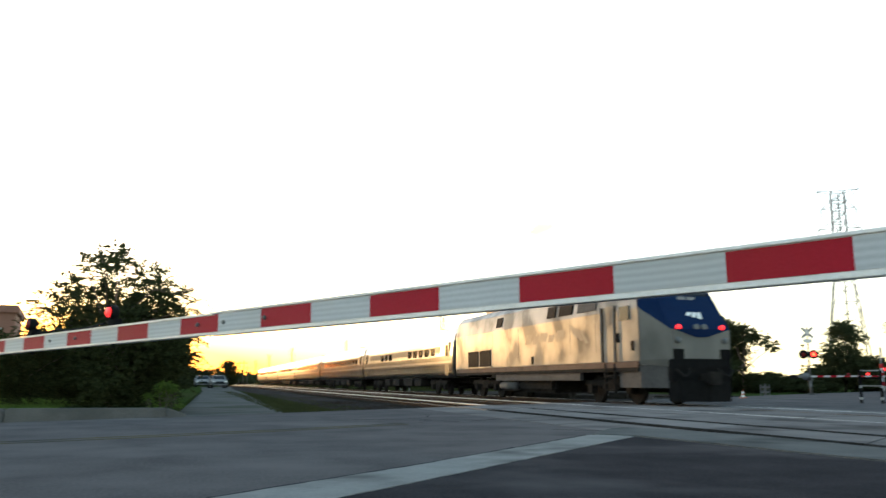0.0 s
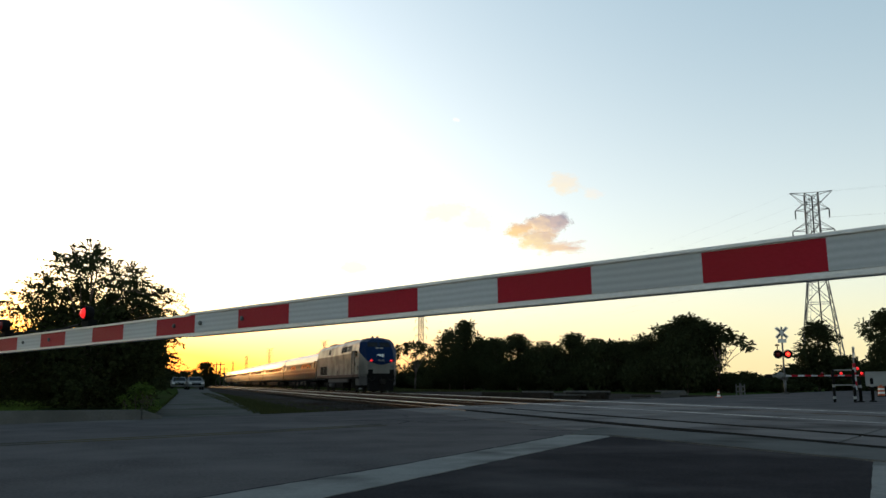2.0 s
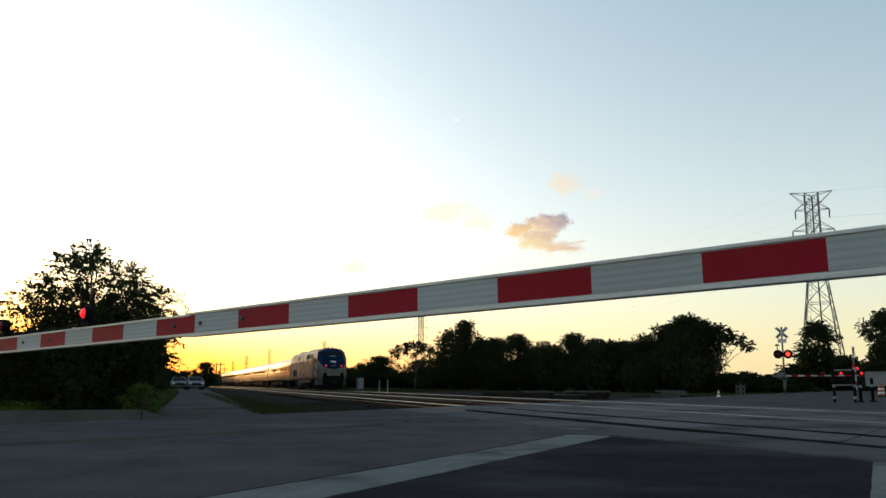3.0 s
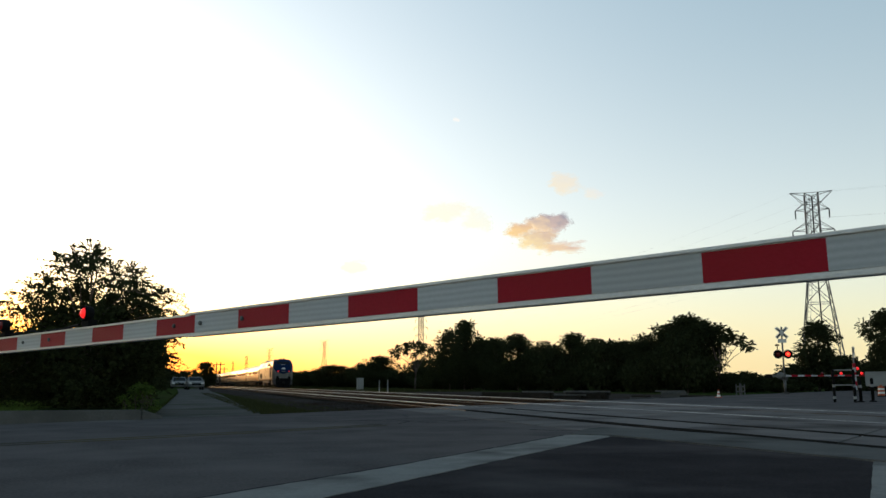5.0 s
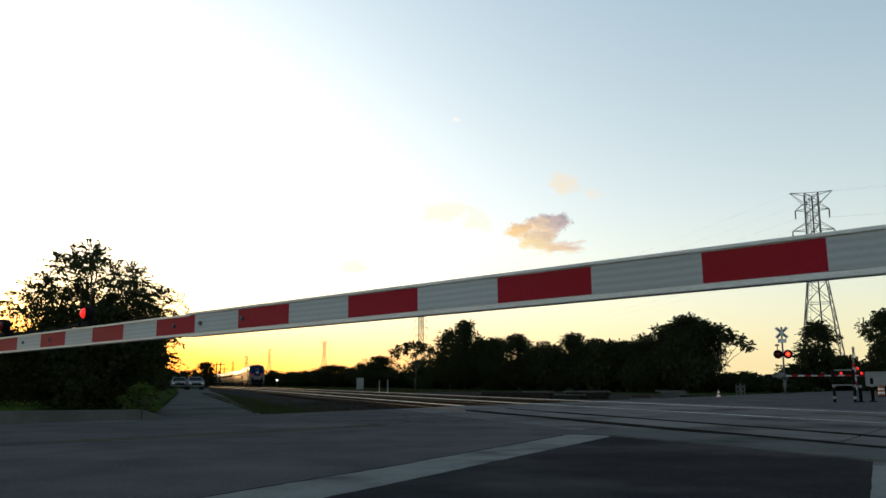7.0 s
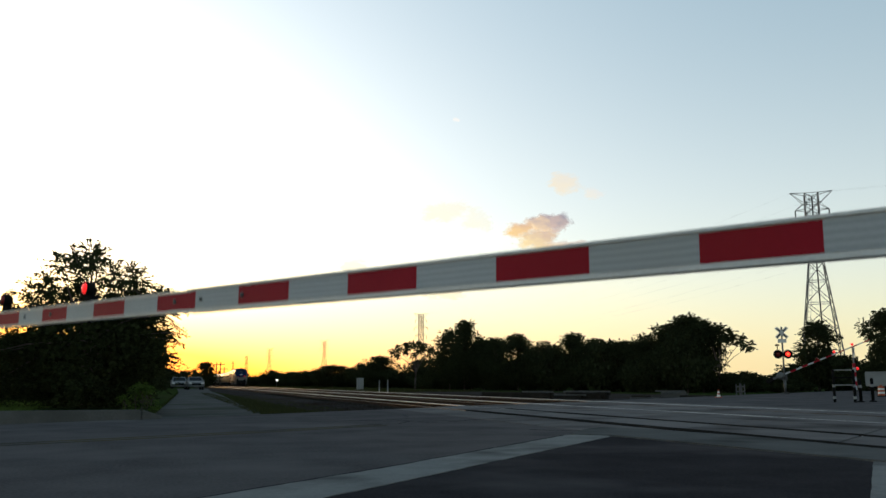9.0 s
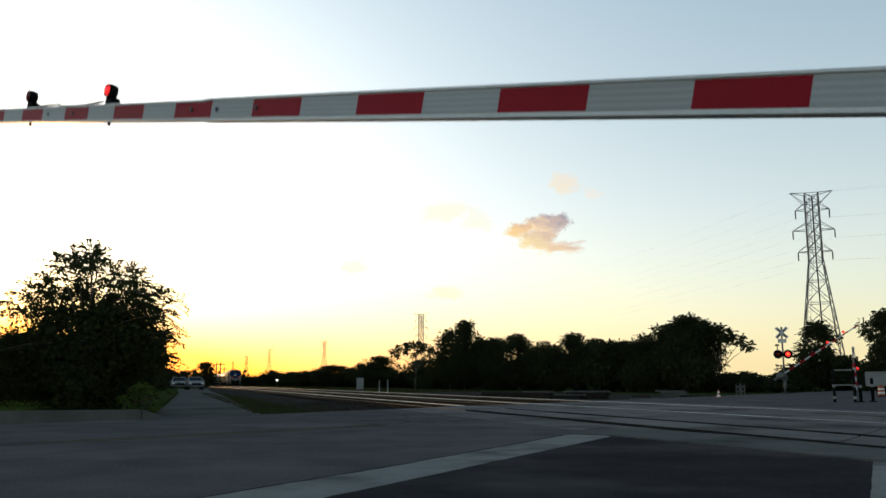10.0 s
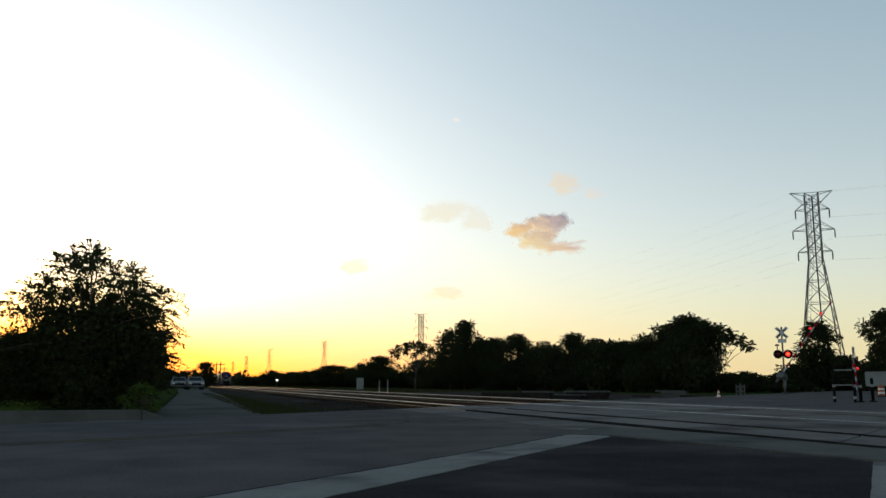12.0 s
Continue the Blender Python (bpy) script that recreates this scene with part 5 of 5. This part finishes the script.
def bollard(x, y, h):
    t = thing("bollard", "black bollard with pale reflective bands", "bollard", Matrix.Translation((x, y, 0)), "bollards")
    part("post", Build().spin([(0.06, 0), (0.06, h - 0.06), (0.045, h - 0.015), (0.015, h)], 12), M_BLACK, t, smooth=True)
    part("band", Build().rod((0, 0, h * 0.62), (0, 0, h * 0.74), 0.063, sides=12), M_GREYPAINT, t)
    part("base_plate", Build().spin([(0.14, 0), (0.14, 0.03), (0.1, 0.05)], 12), M_BLACK, t)


for x, y, h in ((24.27, 24.39, 0.85), (25.36, 24.9, 0.9), (26.78, 25.39, 0.95), (28.82, 26.2, 1), (30.76, 27.15, 1)):
    bollard(x, y, h)


def cone(m):
    t = thing("traffic_cone", "small orange traffic cone with white collars", "traffic cone", m)
    part("base", Build().box((0, 0, 0.02), (0.3, 0.3, 0.04)), M_ORANGE, t, bevel=0.01)
    for z0, z1, r0, r1, mt in ((0.04, 0.16, 0.11, 0.085, M_WHITEPAINT), (0.16, 0.24, 0.085, 0.068, M_ORANGE), (0.24, 0.36, 0.068, 0.042, M_WHITEPAINT), (0.36, 0.45, 0.042, 0.025, M_ORANGE)):
        part("collar" if mt is M_WHITEPAINT else "cone_body", Build().rod((0, 0, z0), (0, 0, z1), r0, r1, 14), mt, t)


cone(Matrix.Translation((25.69, 34.73, 0.0)) @ Matrix.Diagonal((0.85, 0.85, 0.9, 1)))


def barrel(m):
    t = thing("traffic_barrel", "orange traffic barrel with white bands at the roadside", "traffic barrel", m)
    part("base", Build().spin([(0.38, 0), (0.38, 0.06), (0.3, 0.1)], 16), M_BLACK, t)
    for k, mt in enumerate((M_ORANGE, M_WHITEPAINT, M_ORANGE, M_WHITEPAINT, M_ORANGE)):
        part("band", Build().rod((0, 0, 0.08 + 0.16 * k), (0, 0, 0.24 + 0.16 * k), 0.29 - 0.012 * k, 0.278 - 0.012 * k, 16), mt, t)
    part("handle", Build().box((0, 0, 0.94), (0.24, 0.05, 0.12)), M_ORANGE, t, bevel=0.01)


barrel(Matrix.Translation((36.1, 34.85, 0.0)) @ Matrix.Diagonal((0.62, 0.62, 0.62, 1)))


def cabinet():
    t = thing("relay_cabinet", "pale metal trackside relay cabinet beyond the rails", "cabinet", pose(21.84, 100.11, -0.16, 0, 0, 14) @ Matrix.Diagonal((0.74, 0.74, 0.74, 1)))
    part("body", Build().box((0, 0, 1.05), (1.0, 0.7, 1.9)), M_GREYPAINT, t, bevel=0.03)
    part("roof", Build().box((0, 0, 2.04), (1.12, 0.82, 0.08)), M_GREYPAINT, t, bevel=0.02)
    part("door", Build().box((0, -0.36, 1.05), (0.86, 0.03, 1.7)), M_GREYPAINT, t, bevel=0.01)
    part("plinth", Build().box((0, 0, 0.05), (1.05, 0.75, 0.12)), M_CURB, t)


cabinet()
for x, y in ((17.13, 70.63), (17.84, 70.4)):
    p = thing("marker_post", "slim white trackside marker post", "post", Matrix.Translation((x, y, -0.15)), "marker posts")
    part("post", Build().box((0, 0, 0.55), (0.09, 0.09, 1.1)), M_GREYPAINT, p, bevel=0.02)
    part("cap", Build().box((0, 0, 1.12), (0.12, 0.12, 0.05)), M_GREYPAINT, p, bevel=0.01)


def track_signal(x, y, z):
    t = thing("track_signal", "low trackside signal with a bright white lamp", "track signal", Matrix.Translation((x, y, -0.15)))
    part("mast", Build().rod((0, 0, 0), (0, 0, z), 0.07, sides=10), M_STEEL, t, smooth=True)
    part("head", Build().box((0, 0, z + 0.15), (0.6, 0.4, 0.7)), M_BLACK, t, "black signal head", bevel=0.04)
    part("lens", Build().spin([(0.2, 0.0), (0.19, -0.05), (0.05, -0.08)], 14, (0, -0.2, z + 0.15), "Y"), M_WHITELAMP, t, "glowing white lens", smooth=True)


track_signal(24.3, 208.6, 1.55)


def utility_pole(x, y, h):
    t = thing("utility_pole", "distant wooden utility pole with a crossarm", "utility pole", Matrix.Translation((x, y, -0.15)), "utility poles")
    part("pole", Build().rod((0, 0, 0), (0, 0, h + 0.15), 0.17, 0.12, 8), M_BARK, t, smooth=True)
    part("crossarm", Build().box((0, -0.15, h - 0.5), (2.2, 0.12, 0.14)), M_BARK, t, bevel=0.02)
    for dx in (-0.9, 0.9):
        part("insulator", Build().spin([(0.05, 0), (0.08, 0.08), (0.04, 0.2)], 8, (dx, -0.15, h - 0.43)), M_GREYPAINT, t)


for x, y, h in ((10.6, 229.8, 6.4), (10.9, 214.7, 6.1), (14.3, 259.6, 5.7)):
    utility_pole(x, y, h)


def frame_box():
    t = thing("valve_frame", "small yellowish metal guard frame on the verge", "guard frame", pose(33, 42.44, -0.1, 0, 0, -40))
    for x in (-0.24, 0.24):
        part("post", Build().box((x, 0, 0.38), (0.07, 0.07, 0.76)), M_CURB, t, bevel=0.01)
    for z in (0.3, 0.6):
        part("bar", Build().box((0, 0, z), (0.55, 0.06, 0.1)), M_CURB, t, bevel=0.01)
    part("valve", Build().spin([(0.1, 0.0), (0.1, 0.5), (0.05, 0.8)], 12, (0, 0.1, 0)), M_CURB, t)


frame_box()


# ---- stacked track material between the last track and the trees ----
def tie_stack(x, y, turn, rows, cols, length, mat, label):
    t = thing("tie_stack", label, "stacked ties", pose(x, y, -0.13, 0, 0, turn), "stacked track material")
    rng = random.Random(int(x * 100 + y))
    for k in range(rows):
        for j in range(cols):
            part("tie", Build().box((0, 0, 0), (length * rng.uniform(0.95, 1.03), 0.22, 0.17)), mat, t, bevel=0.012,
                 at=pose(rng.uniform(-0.12, 0.12), 0.27 * (j - cols / 2), 0.09 + 0.18 * k, 0, 0, rng.uniform(-2.5, 2.5)))


tie_stack(28.1, 42.1, -42, 2, 3, 1.3, M_CURB, "short stack of pale concrete ties beside the track")
tie_stack(24.3, 39.6, -15, 1, 2, 1.0, M_TIE, "few dark wooden ties on the ground")
tie_stack(21.5, 40.5, -49, 2, 4, 2.2, M_TIE, "low stack of dark wooden ties")
tie_stack(20.3, 40.8, -40, 1, 3, 1.8, M_TIE, "low stack of dark wooden ties")
tie_stack(18.2, 39.8, -53, 2, 3, 1.6, M_TIE, "low stack of dark wooden ties")
tie_stack(17.1, 41.9, -30, 2, 4, 2.2, M_TIE, "heap of dark wooden ties")
tie_stack(16.8, 43.8, -46, 1, 3, 1.8, M_TIE, "few dark wooden ties on the ground")
tie_stack(27.3, 38.6, -50, 1, 3, 1.6, M_TIE, "few dark wooden ties on the ground")
for x, y, z, turn, ln in ((21.5, 40.5, 0.22, 131, 2.6), (20.7, 39.8, 0.22, 126, 2.0), (20.3, 40.8, 0.04, 133, 2.4), (18.2, 39.8, 0.22, 129, 1.8), (28.1, 42.1, 0.04, 127, 1.6), (27.3, 41.4, 0.22, 134, 1.7), (24.0, 38.8, -0.13, 140, 1.5)):
    b = Build()
    prof = [(-0.07, 0.0), (0.07, 0.0), (0.012, 0.03), (0.012, 0.12), (0.036, 0.13), (0.036, 0.17), (-0.036, 0.17), (-0.036, 0.13), (-0.012, 0.12), (-0.012, 0.03)]
    b.loft([[(u, px * 0.8, pz * 0.5) for px, pz in prof] for u in (-ln / 2, ln / 2)])
    solid("spare_rail", b, M_CURB, "length of pale spare rail lying on stacked ties", "rail", pose(x, y, z, 0, 0, turn), "stacked track material")


# ---- parked cars, trailer and building ----
def car(m, paint, label):
    t = thing("parked_car", label, "car", m, "parked cars")
    prof = [(-2.2, 0.35), (-2.25, 0.62), (-2.1, 0.82), (-1.1, 0.95), (-0.45, 1.4), (0.9, 1.43), (1.65, 1.0), (2.2, 0.92), (2.28, 0.6), (2.2, 0.35)]
    b = Build()
    b.loft([[(s * (0.86 if 0.9 > z else 0.86 - 0.32 * (z - 0.9)), y, z) for y, z in prof] for s in (-1, 1)])
    part("body", b, paint, t, bevel=0.04)
    part("windscreen", Build().quad((-0.68, -1.04, 1.0), (0.68, -1.04, 1.0), (0.6, -0.52, 1.37), (-0.6, -0.52, 1.37)), M_GLASS, t, "dark windscreen")
    part("grille", Build().box((0, -2.24, 0.6), (1.0, 0.06, 0.2)), M_BLACK, t, bevel=0.02)
    part("bumper", Build().box((0, -2.24, 0.42), (1.66, 0.1, 0.16)), paint, t, bevel=0.03)
    for s in (-1, 1):
        part("headlight", Build().box((s * 0.66, -2.19, 0.72), (0.34, 0.12, 0.16)), M_WHITEPAINT, t, bevel=0.03)
        part("side_window", Build().box((s * 0.775, 0.2, 1.18), (0.03, 1.7, 0.28)), M_GLASS, t)
        part("mirror", Build().box((s * 0.95, -0.75, 1.02), (0.16, 0.1, 0.12)), paint, t, bevel=0.02)
        for y in (-1.4, 1.4):
            w = part("wheel", Build().spin([(0.2, -0.1), (0.33, -0.09), (0.33, 0.09), (0.2, 0.1)], 18, (s * 0.76, y, 0.33), "X"), M_BLACK, t, "black tyre", smooth=True)
            part("rim", Build().spin([(0.05, -0.105), (0.2, -0.102), (0.2, 0.102), (0.05, 0.105)], 14, (s * 0.76, y, 0.33), "X"), M_STEEL, w)


car(pose(2.17, 96.77, 0.0, 0, 0, 4), M_STEEL, "pale grey saloon car parked on the driveway")
car(pose(0.5, 99.98, 0.0, 0, 0, 2), M_STEEL, "dark grey saloon car parked on the driveway")


def trailer():
    t = thing("box_trailer", "pale grey box trailer standing past the crossing", "trailer", pose(42.1, 37.1, 0, 0, 0, -49) @ Matrix.Diagonal((0.87, 0.87, 0.87, 1)))
    part("box", Build().box((0.5, 0, 1.1), (8.6, 2.1, 1.0)), M_GREYPAINT, t, bevel=0.04)
    part("chassis", Build().box((0.5, 0, 0.52), (8.2, 1.7, 0.16)), M_UNDER, t)
    for x in (-2.8, -1.9, 3.6):
        for y in (-0.9, 0.9):
            part("wheel", Build().spin([(0.18, -0.12), (0.36, -0.11), (0.36, 0.11), (0.18, 0.12)], 16, (x, y, 0.36), "Y"), M_BLACK, t, smooth=True)


trailer()


def house():
    t = thing("building", "low brown brick building with a flat roof", "building", pose(-15.9, 50.6, 0.1, 0, 0, 8))
    part("wall", Build().box((0, 0, 2.1), (12, 7, 4.3)), M_BRICK, t, "brown brick wall")
    part("roof_edge", Build().box((0, 0, 4.38), (12.3, 7.3, 0.42)), M_BRICK, t, "brown fascia along the roof", bevel=0.03)
    for k in range(6):
        w = part("window", Build().box((-4.8 + 1.9 * k, -3.5, 2.7), (1.3, 0.12, 1.2)), M_GLASS, t, "dark window")
        part("frame", Build().box((-4.8 + 1.9 * k, -3.54, 2.06), (1.42, 0.16, 0.08)).box((-4.8 + 1.9 * k, -3.54, 3.34), (1.42, 0.16, 0.08)), M_WHITEPAINT, w)
    part("door", Build().box((5.3, -3.5, 1.05), (1.0, 0.14, 2.1)), M_BLACK, t)


house()


# ---- clouds, far off ----
def cloud_material(w, h, c_low, c_high, seed, soft):
    m = bpy.data.materials.new("evening_cloud")
    m.use_nodes = True
    t = m.node_tree
    t.nodes.remove(t.nodes["Principled BSDF"])
    co = t.nodes.new("ShaderNodeTexCoord")
    mp = t.nodes.new("ShaderNodeMapping")
    mp.inputs["Location"].default_value = (seed * 3.7, seed * 1.9, 0)
    sc = t.nodes.new("ShaderNodeVectorMath")
    sc.operation = "MULTIPLY_ADD"
    sc.inputs[1].default_value, sc.inputs[2].default_value = (1 / w, 1 / h, 0), (0.5, 0.5, 0)
    t.links.new(co.outputs["Object"], sc.inputs[0])
    t.links.new(sc.outputs[0], mp.inputs["Vector"])
    n = t.nodes.new("ShaderNodeTexNoise")
    n.inputs["Scale"].default_value, n.inputs["Detail"].default_value, n.inputs["Roughness"].default_value = 3.6, 7, 0.62
    t.links.new(mp.outputs[0], n.inputs["Vector"])
    sub = t.nodes.new("ShaderNodeVectorMath")
    sub.operation = "DISTANCE"
    sub.inputs[1].default_value = (0.5, 0.5, 0.0)
    t.links.new(sc.outputs[0], sub.inputs[0])
    den = t.nodes.new("ShaderNodeMath")
    den.operation = "MULTIPLY_ADD"
    den.inputs[1].default_value = -1.35
    t.links.new(sub.outputs["Value"], den.inputs[0])
    t.links.new(n.outputs["Fac"], den.inputs[2])
    r = t.nodes.new("ShaderNodeMapRange")
    r.inputs[1].default_value, r.inputs[2].default_value = 0.12, 0.32
    r.inputs[4].default_value = soft
    t.links.new(den.outputs[0], r.inputs[0])
    col = t.nodes.new("ShaderNodeMix")
    col.data_type = "RGBA"
    col.inputs[6].default_value, col.inputs[7].default_value = (*c_low, 1), (*c_high, 1)
    sx = t.nodes.new("ShaderNodeSeparateXYZ")
    t.links.new(sc.outputs[0], sx.inputs[0])
    n2 = t.nodes.new("ShaderNodeTexNoise")
    n2.inputs["Scale"].default_value, n2.inputs["Detail"].default_value = 5.0, 5
    t.links.new(mp.outputs[0], n2.inputs["Vector"])
    tall = t.nodes.new("ShaderNodeMath")
    tall.operation = "ADD"
    t.links.new(sx.outputs[1], tall.inputs[0])
    t.links.new(sx.outputs[0], tall.inputs[1])
    ad = t.nodes.new("ShaderNodeMath")
    ad.operation = "ADD"
    t.links.new(tall.outputs[0], ad.inputs[0])
    t.links.new(n2.outputs["Fac"], ad.inputs[1])
    rr = t.nodes.new("ShaderNodeMapRange")
    rr.inputs[1].default_value, rr.inputs[2].default_value = 1.2, 1.75
    t.links.new(ad.outputs[0], rr.inputs[0])
    t.links.new(rr.outputs[0], col.inputs[0])
    # the sheet glows: sunlit orange and shaded grey are put into its colour
    em = t.nodes.new("ShaderNodeEmission")
    t.links.new(col.outputs[2], em.inputs["Color"])
    tr = t.nodes.new("ShaderNodeBsdfTransparent")
    ms = t.nodes.new("ShaderNodeMixShader")
    t.links.new(r.outputs[0], ms.inputs[0])
    t.links.new(tr.outputs[0], ms.inputs[1])
    t.links.new(em.outputs[0], ms.inputs[2])
    t.links.new(ms.outputs[0], t.nodes["Material Output"].inputs["Surface"])
    return m


def cloud(bearing, rise, w, h, c_low, c_high, seed, soft=1.0):
    d = 2500.0
    a, e = radians(bearing), radians(rise)
    p = Vector((math.sin(a) * math.cos(e), math.cos(a) * math.cos(e), math.sin(e))) * d
    b = Build().quad((-w / 2, -h / 2, 0), (w / 2, -h / 2, 0), (w / 2, h / 2, 0), (-w / 2, h / 2, 0))
    ob = new("cloud", mesh_of("cloud", b, cloud_material(w, h, c_low, c_high, seed, soft)))
    ob.matrix_basis = look(p, p * 2) @ pose(0, 0, 0, 0, 0, 0)
    tagged(ob, "small evening cloud, orange below and grey above", "cloud", group="clouds", kind="structure")
    ob.visible_shadow = False
    return ob


cloud(25.23, 11.10, 217, 122, (1.0, 0.74, 0.46), (0.5, 0.42, 0.43), 3)
cloud(26.19, 11.27, 167, 112, (0.72, 0.54, 0.46), (0.4, 0.37, 0.41), 8)
cloud(23.62, 10.70, 189, 101, (1.0, 0.7, 0.34), (0.8, 0.55, 0.36), 12)
cloud(24.93, 10.12, 243, 135, (1.0, 0.8, 0.45), (0.72, 0.54, 0.42), 5)
cloud(26.30, 9.42, 260, 83, (1.0, 0.76, 0.44), (0.74, 0.55, 0.46), 21)
cloud(18.29, 12.10, 297, 145, (1.0, 0.9, 0.6), (0.98, 0.88, 0.66), 5, 0.55)
cloud(20.56, 11.41, 217, 145, (1.0, 0.88, 0.58), (0.95, 0.88, 0.72), 6, 0.45)
cloud(26.73, 13.92, 200, 117, (0.98, 0.82, 0.58), (0.9, 0.8, 0.66), 9, 0.7)
cloud(28.89, 13.10, 118, 78, (0.95, 0.85, 0.7), (0.86, 0.84, 0.8), 11, 0.6)
cloud(11.81, 8.07, 227, 89, (1.0, 0.92, 0.62), (1.0, 0.9, 0.65), 15, 0.6)
cloud(18.29, 6.37, 227, 83, (1.0, 0.85, 0.5), (1.0, 0.85, 0.6), 17, 0.5)
cloud(19.04, 18.43, 48, 24, (1.0, 0.97, 0.92), (1.0, 0.97, 0.92), 19, 0.8)


# ---- what moves ----
NOSE = ((0.0, 22.2),) + tuple((t, 19.85 * (t + 1.091)) for t in (0.6, 1.0, 2.0, 4.0, 6.0, 8.0, 10.0, 12.0))   # steady speed
ARM = ((0.0, -0.0146), (8.75, -0.0146), (8.87, -0.0111), (9.0, 0.0095), (9.25, 0.0711), (9.5, 0.1170), (10.0, 0.2062), (10.5, 0.2925), (10.8, 0.3410), (11.4, 0.4452), (12.0, 0.5419))

FAR_GATE = ((0.0, 0.0), (7.5, 0.0), (8.0, 4.0), (9.0, 22.0), (9.5, 27.5), (10.0, 33.0), (10.5, 38.5), (11.0, 44.0), (11.5, 49.0), (12.0, 54.0))


def motions():
    walk(LOCO, [(t, Matrix.Translation((TRAIN_X, y, 0))) for t, y in NOSE])
    for k, c in enumerate(COACHES):
        walk(c, [(t, Matrix.Translation((TRAIN_X, y + 21.3 + 26.1 * k, 0))) for t, y in NOSE])
    walk(GATE, [(t, arm_pose(a)) for t, a in ARM])
    walk(FGATE, [(t, far_gate_pose(a)) for t, a in FAR_GATE])


motions()
